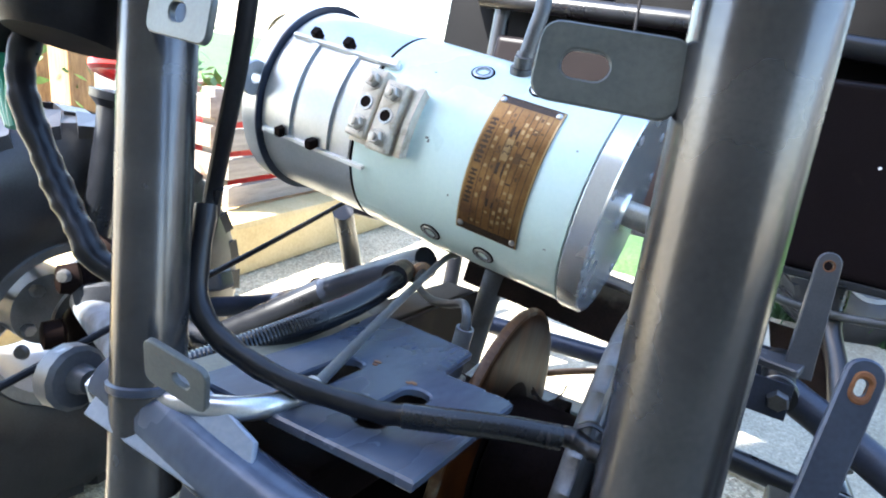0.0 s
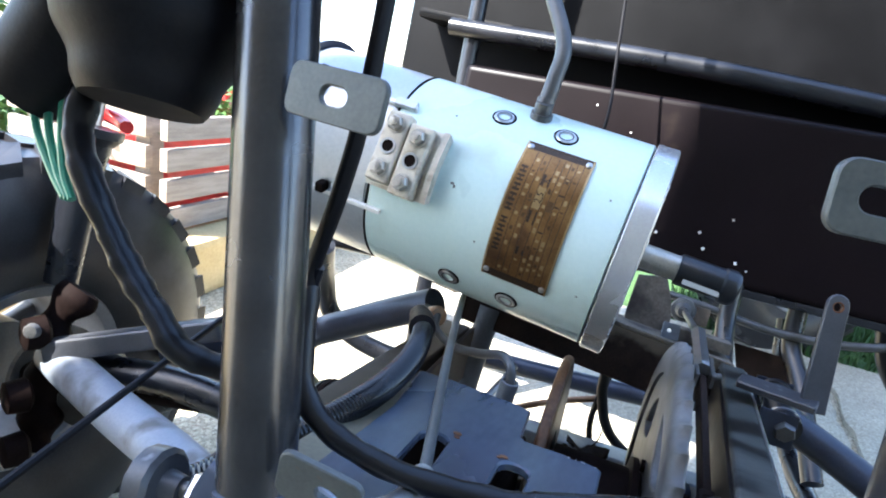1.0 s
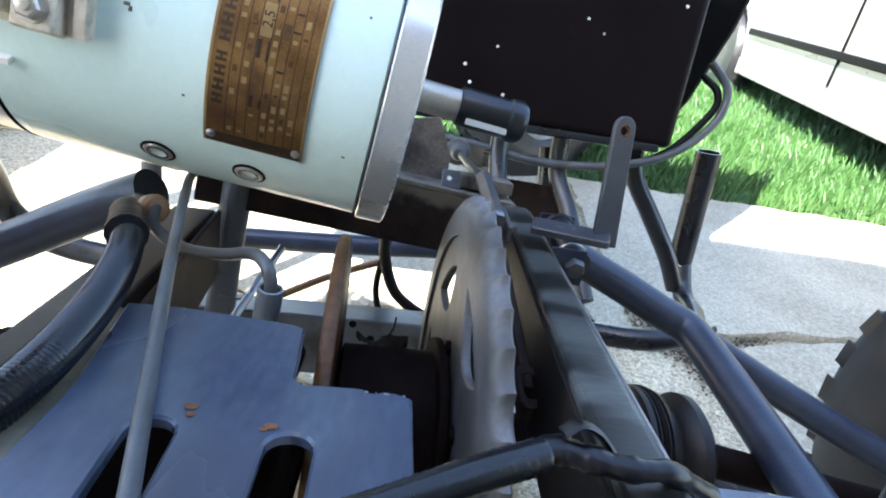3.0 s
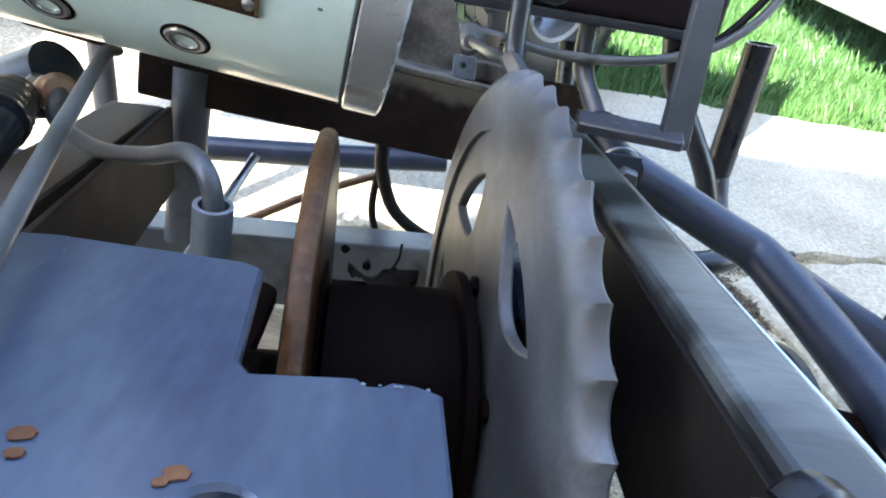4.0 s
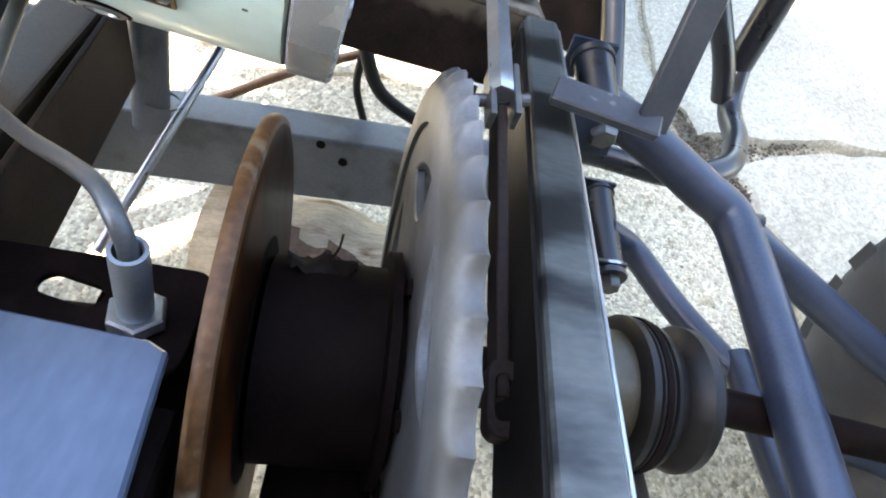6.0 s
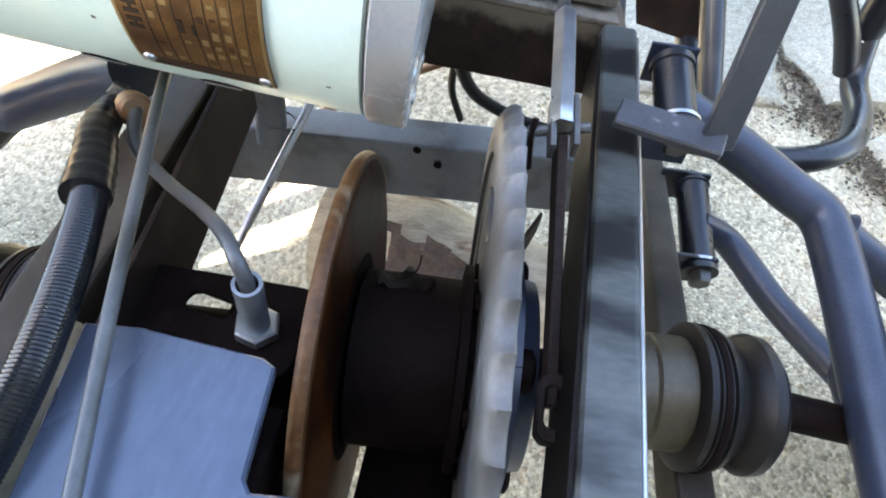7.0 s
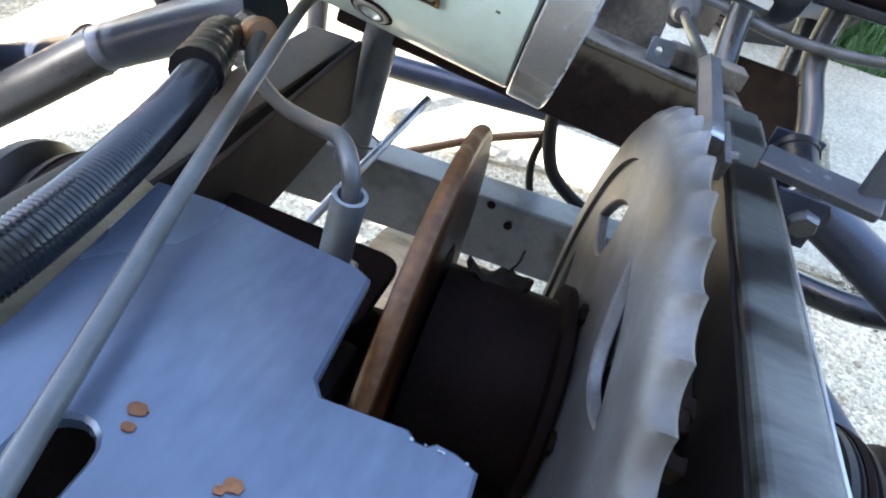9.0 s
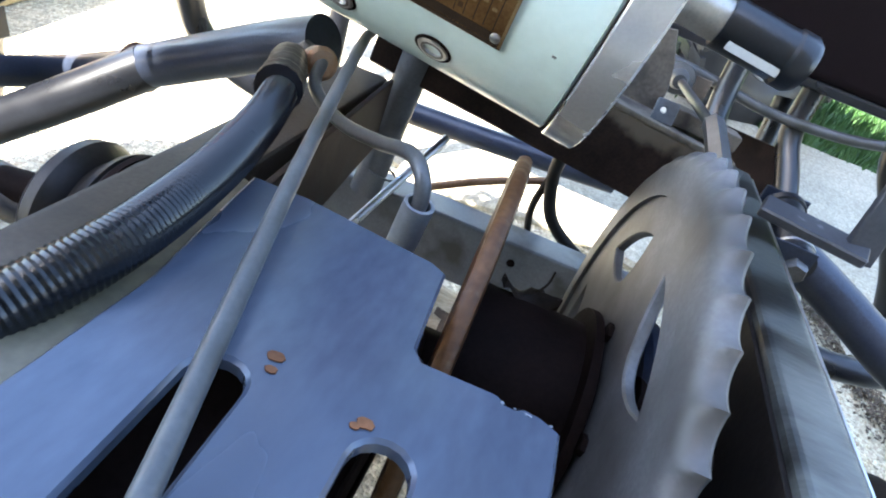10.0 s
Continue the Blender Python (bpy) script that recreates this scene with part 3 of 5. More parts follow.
def leaf_clump(count, place, size, seed):
    random.seed(seed)
    verts, faces = [], []
    for _ in range(count):
        c = Vector(place())
        d = Vector((random.gauss(0, 1), random.gauss(0, 1), random.gauss(0.3, 0.6))).normalized()
        w = d.cross(Vector((random.gauss(0, 1), random.gauss(0, 1), random.gauss(0, 1)))).normalized()
        s = size * random.uniform(0.6, 1.3)
        k = len(verts)
        verts += [c, c + d * s * 0.5 + w * s * 0.22, c + d * s, c + d * s * 0.5 - w * s * 0.22 + Vector((0, 0, s * 0.08))]
        faces += [(k, k + 1, k + 2), (k, k + 2, k + 3)]
    return verts, faces


def plant(name, at, spread, size, count, flowers, seed, label):
    root = thing(name, at, label, "plant")
    for tag, mat, cnt, lift, sz in (("leaves", LEAF, count, 0.0, size), ("flowers", PETAL, flowers, 0.06, size * 0.8)):
        if not cnt:
            continue
        v, f = leaf_clump(cnt, lambda: (random.gauss(0, spread[0]), random.gauss(0, spread[1]), lift + abs(random.gauss(0, spread[2]))), sz, seed)
        me = bpy.data.meshes.new(tag)
        me.from_pydata(v, [], f)
        me.materials.append(mat)
        ob = new(tag, me)
        ob.parent = root
        tagged(ob, kind="stuff")
    return root


for i, y in enumerate((1.4, 1.8, 2.2, 2.7)):
    plant("potted_flower", (-1.56, y, FLOOR + 0.4), (0.08, 0.16, 0.05), 0.05, 300, 26, 20 + i, "green plant with a few red flowers in the planter")
plant("bush", (-2.9, 1.9, FLOOR + 0.05), (0.14, 0.14, 0.3), 0.09, 700, 0, 31, "grey-green leafy bush behind the planter")

# ---- parked car beyond the lawn ----
CX = Matrix.Translation((2.79, 3.27, FLOOR + 0.02)) @ Matrix.Rotation(radians(-95.4), 4, "Z")


def car():
    root = thing("parked_car", tuple(CX.translation), "champagne silver hatchback parked on the lawn", "car")
    prof = [(-2.0, 0.28), (-2.05, 0.55), (-1.95, 0.85), (-1.3, 0.96), (-0.75, 1.40), (0.3, 1.46), (1.2, 1.40), (1.85, 0.98), (1.95, 0.6), (1.92, 0.28)]
    outline = prof[:]
    low = []
    for cx in (1.31, -1.31):
        low += [(cx + 0.36 * math.cos(radians(a)), 0.26 + 0.36 * math.sin(radians(a))) for a in range(0, 181, 15)]
    outline += low
    m = CX @ Matrix(((1, 0, 0, 0), (0, 0, -1, 0), (0, 1, 0, 0), (0, 0, 0, 1)))
    body = part("body", slab(outline, [], 1.66, m, 0.05), CARPAINT, root)
    for sgn in (-1, 1):
        off = m @ Matrix.Translation((0, 0, sgn * 0.834))
        part("window", slab([(-0.68, 0.98), (-0.42, 1.33), (0.22, 1.37), (0.22, 0.98)], [], 0.012, off, 0.003), glass, root)
        part("window", slab([(0.28, 0.98), (0.28, 1.37), (1.05, 1.33), (1.45, 1.0)], [], 0.012, off, 0.003), glass, root)
        part("rub_strip", slab([(-0.88, 0.45), (-0.88, 0.49), (0.88, 0.49), (0.88, 0.45)], [], 0.03, off, 0.006), SEAT, root)
        part("sill", slab([(-0.88, 0.2), (-0.88, 0.3), (0.88, 0.3), (0.88, 0.2)], [], 0.03, off, 0.008), CARPAINT, root)
        part("door_gap", slab([(0.24, 0.32), (0.24, 1.4), (0.25, 1.4), (0.25, 0.32)], [], 0.012, off, 0.001), SEAT, root)
        part("wing_mirror", rbox((0.12, 0.18, 0.13), CX @ pose(-0.72, -sgn * 0.93, 1.0), 0.03), CARPAINT, root)
        for cx in (1.31, -1.31):
            w = part("wheel", revolve([(-0.1, 0.2), (-0.1, 0.29), (-0.07, 0.31), (0.07, 0.31), (0.1, 0.29), (0.1, 0.2)], CX @ Vector((cx, -sgn * 0.74, 0.28)), CX.to_3x3() @ Vector((0, 1, 0))), TYRE, root)
            part("rim", revolve([(-0.102, 0.0), (-0.102, 0.12), (-0.098, 0.2), (0.098, 0.2), (0.102, 0.12), (0.102, 0)], CX @ Vector((cx, -sgn * 0.74, 0.28)), CX.to_3x3() @ Vector((0, 1, 0))), DULLSTEEL, w)
    return root


car()

# ---- the electric motor ----
SETTING[0] = LEAN
AX = Vector((1.0, 0.052, -0.122)).normalized()
AF = (Vector((0, -1, 0)) - AX * AX.dot(Vector((0, -1, 0)))).normalized()
AU = AF.cross(AX)
MC = Vector((-0.225, 0.5635, 0.7715))
MR = 0.1025


def on_motor(a, deg, r):
    """A point a metres along the motor's axis, deg degrees up from its near side, r from the axis."""
    return MC + AX * a + (AF * math.cos(radians(deg)) + AU * math.sin(radians(deg))) * r


def out_motor(deg):
    return AF * math.cos(radians(deg)) + AU * math.sin(radians(deg))


def patch(a0, a1, d0, d1, r0, r1, n=12, k=4):
    """A curved piece of the motor's skin."""
    bm = bmesh.new()
    lay = []
    for r in (r0, r1):
        lay.append([[bm.verts.new(on_motor(a0 + (a1 - a0) * i / k, d0 + (d1 - d0) * j / n, r)) for j in range(n + 1)] for i in range(k + 1)])
    for s, g in enumerate(lay):
        for i in range(k):
            for j in range(n):
                q = (g[i][j], g[i + 1][j], g[i + 1][j + 1], g[i][j + 1])
                bm.faces.new(q if s else q[::-1])
    lo, hi = lay
    for i in range(k):
        bm.faces.new((lo[i][0], lo[i + 1][0], hi[i + 1][0], hi[i][0]))
        bm.faces.new((lo[i + 1][n], lo[i][n], hi[i][n], hi[i + 1][n]))
    for j in range(n):
        bm.faces.new((lo[0][j + 1], lo[0][j], hi[0][j], hi[0][j + 1]))
        bm.faces.new((lo[k][j], lo[k][j + 1], hi[k][j + 1], hi[k][j]))
    return bm


motor = thing("electric_motor", (-0.225, 0.56, 0.674), "pale mint green cylindrical electric motor lying across the frame", "motor")
part("housing", revolve([(-0.122, 0.0), (-0.122, MR - 0.002), (-0.12, MR), (0.105, MR), (0.107, MR - 0.002), (0.107, 0.0)], MC, AX, 96), MOTOR, motor)
part("brush_cover", revolve([(-0.246, 0.0), (-0.246, MR - 0.006), (-0.244, MR - 0.001), (-0.1235, MR - 0.001), (-0.1225, MR - 0.004), (-0.1225, 0)], MC, AX, 96), BAND, motor, "silver painted sheet brush cover")
part("end_shield", revolve([(-0.282, 0.0), (-0.282, 0.05), (-0.277, 0.075), (-0.270, MR + 0.003), (-0.248, MR + 0.005), (-0.2465, MR), (-0.2465, 0.0)], MC, AX, 80), BAND, motor, "grey cast end shield")
part("rim_gasket", revolve([(-0.2482, MR - 0.01), (-0.2482, MR + 0.0058), (-0.2462, MR + 0.0058), (-0.2462, MR - 0.01)], MC, AX, 80), PAINT, motor, "dark rubber rim")
part("flange_gap", revolve([(0.1068, MR - 0.004), (0.1068, MR + 0.0004), (0.1078, MR + 0.0004), (0.1078, MR - 0.004)], MC, AX, 96, closed=True), DARKIRON, motor, "thin dark joint line")
part("flange", revolve([(0.1078, 0.0), (0.1075, MR + 0.0015), (0.1085, MR + 0.0025), (0.127, MR + 0.0025), (0.1285, MR + 0.0005), (0.1285, 0.022), (0.131, 0.02), (0.131, 0.0)], MC, AX, 96), CHROME, motor, "polished steel end flange")
for i in range(10):
    part("flange_screw", socket_bolt(on_motor(0.1283, i * 36 + 10, MR - 0.014), AX, 0.004, 0.0012), STEEL, motor)
part("shaft", revolve([(0.129, 0.0), (0.129, 0.0125), (0.172, 0.0125), (0.173, 0.0)], MC, AX, 24), NUT, motor, "bright steel shaft")
sleeve = part("shaft_sleeve", revolve([(0.166, 0.0), (0.166, 0.0145), (0.168, 0.0155), (0.206, 0.0155), (0.208, 0.017), (0.217, 0.017), (0.221, 0.0145), (0.223, 0.009), (0.2235, 0.0)], MC, AX, 28), BLACKPAINT, motor, "black coupling sleeve")
part("sleeve_label", rbox((0.034, 0.0015, 0.006), Matrix.Translation(MC + AX * 0.19 + AF * 0.0132 - AU * 0.0085) @ frame_axes(AX, AU), 0.0004), WHITE, sleeve, "plain white label strip")
for a in (-0.029, 0.031):
    for d in (51, -51):
        o = out_motor(d)
        b = part("socket_bolt", revolve([(-0.004, 0.0098), (0.0012, 0.0098), (0.0022, 0.0088), (0.0022, 0.0055), (0.0004, 0.0052), (0.0004, 0.0)], on_motor(a, d, MR - 0.001), o, 28), STEEL, motor, "zinc socket head bolt")
        part("counterbore", revolve([(0, 0.0098), (0.0, 0.0116), (0.0017, 0.0114), (0.0019, 0.0098)], on_motor(a, d, MR - 0.0014), o, 28, closed=True), DARKIRON, b)
        part("hex_recess", revolve([(0, 0.0036), (0.0005, 0.0036), (0.0005, 0)], on_motor(a, d, MR - 0.0008), o, 6), DARKIRON, b)
        part("groove", revolve([(0.0, 0.0058), (0.0, 0.0072), (0.0004, 0.0072), (0.0004, 0.0058)], on_motor(a, d, MR + 0.001), o, 28, closed=True), DULLSTEEL, b)

# rating plate, bent round the housing
PL0, PL1, PD, PT = 0.0035, 0.0655, 37.0, 2.5
plate_t = part("rating_plate", patch(PL0, PL1, PT - PD, PT + PD, MR + 0.0002, MR + 0.0014, 28, 6), BRASS, motor, "aged bronze rating plate with worn lettering")


def on_plate(u, v):
    """u from 0 to 1 across the plate along the axis, v from 0 at its foot to 1 at its head."""
    return PL0 + (PL1 - PL0) * u, PT - PD + 2 * PD * v


def plate_bar(name, u0, u1, v0, v1, mat, h=0.0005):
    a0, d0 = on_plate(u0, v0)
    a1, d1 = on_plate(u1, v1)
    return part(name, patch(a0, a1, d0, d1, MR + 0.0012, MR + 0.0014 + h, max(2, int((v1 - v0) * 28)), 1), mat, plate_t)


for u in (0.015, 0.985):
    plate_bar("border", u - 0.012, u + 0.012, 0.01, 0.99, BRASSLIGHT, 0.0003)
for v in (0.012, 0.988):
    plate_bar("border", 0.03, 0.97, v - 0.008, v + 0.008, BRASSDARK, 0.0003)
plate_bar("end_patina", 0.03, 0.97, 0.022, 0.062, BRASSDARK, 0.0001)
plate_bar("end_patina", 0.03, 0.97, 0.938, 0.978, BRASSDARK, 0.0001)
random.seed(9)
v = 0.215
for w in (0.05, 0.055, 0.05, 0.045, 0.0, 0.05, 0.06, 0.055, 0.05, 0.055):  # heading of plain bars, as tall as letters
    if w:
        for e in (0.0, 0.62):
            plate_bar("lettering", 0.065, 0.165, v + w * e, v + w * (e + 0.3), BRASSDARK, 0.0003)
        plate_bar("lettering", 0.105, 0.125, v + w * 0.3, v + w * 0.62, BRASSDARK, 0.0003)
    v += w + 0.012 if w else 0.03
COLUMNS = (0.205, 0.305, 0.405, 0.53, 0.615, 0.705, 0.795, 0.885)
for k, u in enumerate(COLUMNS):
    plate_bar("rule", u - 0.004, u + 0.004, 0.07, 0.93, BRASSDARK, 0.0002)
    if u > 0.87:
        continue
    v = 0.09
    while v < 0.9:
        w = random.uniform(0.01, 0.035)
        if random.random() < 0.6 and not (0.39 < u < 0.42 and 0.2 < v < 0.82):
            plate_bar("lettering", u + 0.022, u + 0.066, v, v + w, BRASSLIGHT if random.random() < 0.7 else BRASSMID, 0.0002)
        v += w + random.uniform(0.014, 0.05)
for u0, u1, v0, v1, mat in ((0.415, 0.45, 0.235, 0.29, BRASSDARK), (0.505, 0.525, 0.235, 0.275, BRASSDARK), (0.415, 0.455, 0.46, 0.54, BRASSDARK), (0.508, 0.525, 0.45, 0.54, BRASSDARK), (0.415, 0.525, 0.555, 0.7, BRASSLIGHT), (0.415, 0.455, 0.71, 0.79, BRASSDARK), (0.508, 0.525, 0.71, 0.78, BRASSDARK), (0.625, 0.695, 0.418, 0.428, BRASSDARK), (0.715, 0.785, 0.6, 0.61, BRASSDARK), (0.715, 0.785, 0.68, 0.69, BRASSDARK), (0.625, 0.695, 0.56, 0.63, BRASSMID)):
    plate_bar("field", u0, u1, v0, v1, mat, 0.0003)
for u in (0.07, 0.93):
    for vv in (0.045, 0.955):
        a, d = on_plate(u, vv)
        part("rivet", revolve([(0, 0.003), (0.001, 0.0028), (0.0018, 0.0015), (0.0019, 0)], on_motor(a, d, MR + 0.0013), out_motor(d), 12), STEEL, plate_t)


def plate_text(body, u, v, size):
    """Raised characters on the plate that can be read."""
    cu = bpy.data.curves.new("characters", "FONT")
    cu.body, cu.size, cu.extrude, cu.align_x, cu.align_y = body, size, 0.0002, "CENTER", "CENTER"
    ob = new("characters", cu)
    me = bpy.data.meshes.new_from_object(ob)
    bpy.data.objects.remove(ob)
    bm = bmesh.new()
    bm.from_mesh(me)
    a, d = on_plate(u, v)
    o = out_motor(d)
    up = -AX
    m = Matrix((up.cross(o) * -1 * -1, up, o)).transposed().to_4x4()
    m.translation = on_motor(a, d, MR + 0.0018)
    bmesh.ops.transform(bm, matrix=m, verts=bm.verts)
    part("characters", bm, BRASSDARK, plate_t, "dark characters " + body)


plate_text("2,5", 0.475, 0.63, 0.0085)
plate_text("K", 0.48, 0.75, 0.007)
plate_text("KL.", 0.75, 0.80, 0.006)
plate_text("L", 0.355, 0.60, 0.006)

for a, d, w, h in ((-0.046, 4, 0.0035, 1.1), (-0.043, 2.5, 0.002, 1.6), (0.088, 22, 0.0016, 0.9), (0.09, -28, 0.0022, 0.7), (-0.01, -20, 0.0018, 0.8), (-0.07, 40, 0.002, 0.9)):
    part("scuff", patch(a, a + w, d, d + h, MR - 0.0002, MR + 0.00015, 2, 2), DULLSTEEL, motor, "small grey scuff in the enamel")

# terminal blocks on the brush end
for i, a in enumerate((-0.108, -0.083)):
    d = 10 - i * 3
    o = out_motor(d)
    t = o.cross(AX)
    at = on_motor(a, d, MR + 0.008)
    rot = frame_axes(AX, o)
    blk = part("terminal_block", rbox((0.0225, 0.066, 0.018), Matrix.Translation(at) @ rot, 0.003, 3), CREAM, motor, "cream insulating terminal block")
    up = rot.to_3x3() @ Vector((0, 1, 0))
    if up.z < 0:
        up = -up
    for s in (0.021, -0.021):
        part("washer", revolve([(0, 0.0088), (0.0014, 0.0088), (0.0014, 0)], at + o * 0.0085 + up * s, o, 20), NUT, blk)
        part("terminal_nut", hexbolt(at + o * 0.0098 + up * s, o, 0.0072, 0.0062), NUT, blk)
        part("stud", revolve([(0, 0.0035), (0.0085, 0.0035), (0.0092, 0)], at + o * 0.0098 + up * s, o, 12), NUT, blk)
    part("socket", revolve([(0, 0.0055), (0.0004, 0.0055), (0.0004, 0)], at + o * 0.0092, o, 16), DARKIRON, blk)
    part("rim", revolve([(0, 0.0075), (0.0012, 0.0075), (0.0012, 0.0055), (0, 0.0055)], at + o * 0.009, o, 16), STEEL, blk)

part("terminal_base", patch(-0.124, -0.064, -10, 26, MR - 0.001, MR + 0.0045, 12, 2), CREAM, motor, "tan insulating base under the terminal blocks")
part("base_edge", patch(-0.0655, -0.0595, -9, 25, MR - 0.001, MR + 0.012, 12, 2), CREAM, motor, "tan raised edge of the terminal base")
# window frame strips over the brush opening
part("brush_window", patch(-0.232, -0.125, -22, 34, MR - 0.0008, MR + 0.0006, 16, 3), BAND, motor)
for d in (35, -23):
    part("strip", patch(-0.238, -0.105, d - 1.0, d + 1.0, MR, MR + 0.005, 2, 8), WHITE, motor, "thin white strip")
    for a in (-0.21, -0.168):
        part("clip", rbox((0.009, 0.010, 0.012), Matrix.Translation(on_motor(a, d + 3, MR + 0.006)) @ frame_axes(AX, out_motor(d)), 0.002), DARKIRON, motor)
for a in (-0.205, -0.155):
    part("rib", patch(a - 0.004, a + 0.004, -21, 33, MR + 0.0002, MR + 0.004, 14, 1), BAND, motor)
part("seam", patch(-0.1231, -0.1224, -110, 140, MR - 0.002, MR + 0.0004, 48, 1), DARKIRON, motor)
part("lock_tab", rbox((0.022, 0.009, 0.006), Matrix.Translation(on_motor(-0.117, 36, MR + 0.003)) @ frame_axes(AX, out_motor(36)), 0.001), BAND, motor)
part("lifting_ear", revolve([(-0.006, 0.006), (-0.006, 0.017), (-0.0045, 0.0185), (0.0045, 0.0185), (0.006, 0.017), (0.006, 0.006)], on_motor(-0.257, 3, MR + 0.009), AX, 28, closed=True), BAND, motor, "grey cast ear with a hole")
part("cable_gland", revolve([(0, 0.0105), (0.006, 0.0105), (0.006, 0.008), (0.016, 0.008)], on_motor(0.0, 62, MR - 0.001), out_motor(66), 18), DULLSTEEL, motor)
g0 = on_motor(0.0, 62, MR)
hose = thing("vent_hose", tuple(g0), "grey rubber hose rising from the motor", "hose")
part("hose", sweep([g0 + Vector((0, 0, 0.004)), g0 + Vector((0.004, 0.0, 0.035)), g0 + Vector((0.004, 0.005, 0.07)), g0 + Vector((-0.02, 0.02, 0.115)), g0 + Vector((-0.045, 0.04, 0.16)), g0 + Vector((-0.05, 0.09, 0.28)), g0 + Vector((-0.03, 0.2, 0.45))], 0.0075, 14), GREYCABLE, hose)
part("clamp", revolve([(0, 0.0085), (0.012, 0.0085)], g0 + Vector((0, 0, 0.006)), (0.1, 0, 1), 18), DULLSTEEL, hose)
wire0 = thing("hanging_wire", (-0.20, 0.78, 0.88), "thin dark wire hanging in front of the tank", "wire")
part("wire", sweep([(-0.195, 0.80, 0.86), (-0.19, 0.8, 0.92), (-0.20, 0.82, 1.0), (-0.23, 0.86, 1.25)], 0.0022, 8), RUBBER, wire0)

# ---- the frame ----
def beam(a, b, w, h, bevel=0.004):
    """A box section from a to b, of width w across and height h."""
    a, b = Vector(a), Vector(b)
    m = Matrix.Translation((a + b) / 2) @ frame_axes(b - a, (0, 0, 1))
    return rbox(((b - a).length, w, h), m, bevel, 3)


chassis = thing("buggy_frame", (-0.1181, 0.558, 0.4253), "dark grey painted tubular steel buggy frame with welded box rails", "vehicle frame")
part("rail", beam((-0.0015, 0.17, 0.6175), (0.028, 0.705, 0.6175), 0.0265, 0.066), DUSTY, chassis, "dusty grey box rail")
# bright steel line stands in for the sky's reflection on the rail edge
part("edge_glint", sweep([(0.0128, 0.19, 0.649), (0.0402, 0.69, 0.649)], 0.0012, 8), STEEL, chassis, "bright line along the rail edge for its sky glint")
part("rail_cap", rbox((0.029, 0.02, 0.062), pose(0.0276, 0.698, 0.6165, 0, 0, -3), 0.004), DULLSTEEL, chassis)
part("rail", beam((-0.2649, 0.204, 0.5746), (-0.2928, 0.6668, 0.5812), 0.04, 0.062), BROWNRAIL, chassis, "brown-stained box rail")
part("inner_plate", beam((-0.2325, 0.376, 0.5844), (-0.2696, 0.6652, 0.5798), 0.004, 0.066, 0.001), RUSTDARK, chassis, "brown rust-stained side plate")
part("cross_rail", beam((-0.36, 0.724, 0.452), (0.05, 0.757, 0.452), 0.045, 0.074), CROSS, chassis, "dusty grey cross rail")
# thin sheet whose near-black colour carries the shade beside the sprocket
part("rail_side", beam((-0.0147, 0.19, 0.6155), (0.0127, 0.69, 0.6155), 0.0025, 0.06, 0.0005), DARKRAIL, chassis, "grimy brown inner side of the rail, blackened for deep shade")
for x in (-0.108, -0.13, -0.03):
    part("hole", revolve([(0, 0.0045), (0.0006, 0.0045), (0.0006, 0)], (x, 0.7295 + 0.08 * (x + 0.15) - 0.0141, 0.468 if x != -0.13 else 0.485), (0, -1, 0), 12), DARKIRON, chassis)
part("motor_beam", beam((-0.30, 0.712, 0.6465), (0.03, 0.735, 0.615), 0.06, 0.064, 0.003), DUSTEDBEAM, chassis, "rust-brown cross beam under the motor")
part("beam_top", rbox((0.16, 0.062, 0.005), pose(-0.055, 0.7295, 0.6575, 0, 5.5, 4), 0.0015), DUST, chassis, "dusty steel top strip")
part("upright", sweep([(-0.258, 0.692, 0.655), (-0.266, 0.694, 0.58), (-0.274, 0.696, 0.487)], 0.0155), CROSS, chassis)
for x in (-0.29,):
    part("motor_saddle", rbox((0.045, 0.07, 0.028), pose(x, 0.60, 0.66 if x > -0.2 else 0.684, 0, 8), 0.004), RUSTDARK, chassis)
part("bridge", beam((-0.262, 0.668, 0.655), (-0.14, 0.67, 0.6435), 0.07, 0.01, 0.002), RUSTDARK, chassis, "rust-brown motor seat plate")
part("support_bracket", slab([(-0.03, -0.012), (0.024, -0.012), (0.026, 0.03), (0.021, 0.05), (0.01, 0.078), (-0.024, 0.072), (-0.028, 0.03)], [], 0.006, Matrix.Translation((-0.0725, 0.745, 0.65)) @ pose(0, 0, 0, 84, 0, 8), 0.001), DUST, chassis, "dusty upright bracket")
part("lower_rail", beam((0.1093, 0.3312, 0.4783), (0.1151, 0.7726, 0.4585), 0.026, 0.04), BROWNRAIL, chassis, "olive-brown stained lower rail")
part("lower_rail", beam((-0.3288, 0.3122, 0.4561), (-0.3521, 0.705, 0.4488), 0.026, 0.04), PAINT, chassis)
part("rear_tube", sweep([(-0.4235, 0.9251, 0.4941), (-0.218, 0.9507, 0.5008), (-0.023, 0.9769, 0.5101)], 0.016), PAINT, chassis)
part("side_tube", sweep([(0.0595, 0.8369, 0.4667), (0.1835, 0.836, 0.4616), (0.264, 0.814, 0.4699), (0.3374, 0.8431, 0.4762), (0.3773, 0.9165, 0.4762), (0.3857, 0.9828, 0.4874), (0.3849, 1.015, 0.5348)], 0.0155, 18), BLACKPAINT, chassis, "bent black side bar")
part("stub", sweep([(0.3842, 1.018, 0.5129), (0.3702, 0.9979, 0.7193)], 0.0195, 22, hollow=0.003), BLACKPAINT, chassis, "open black tube stub")
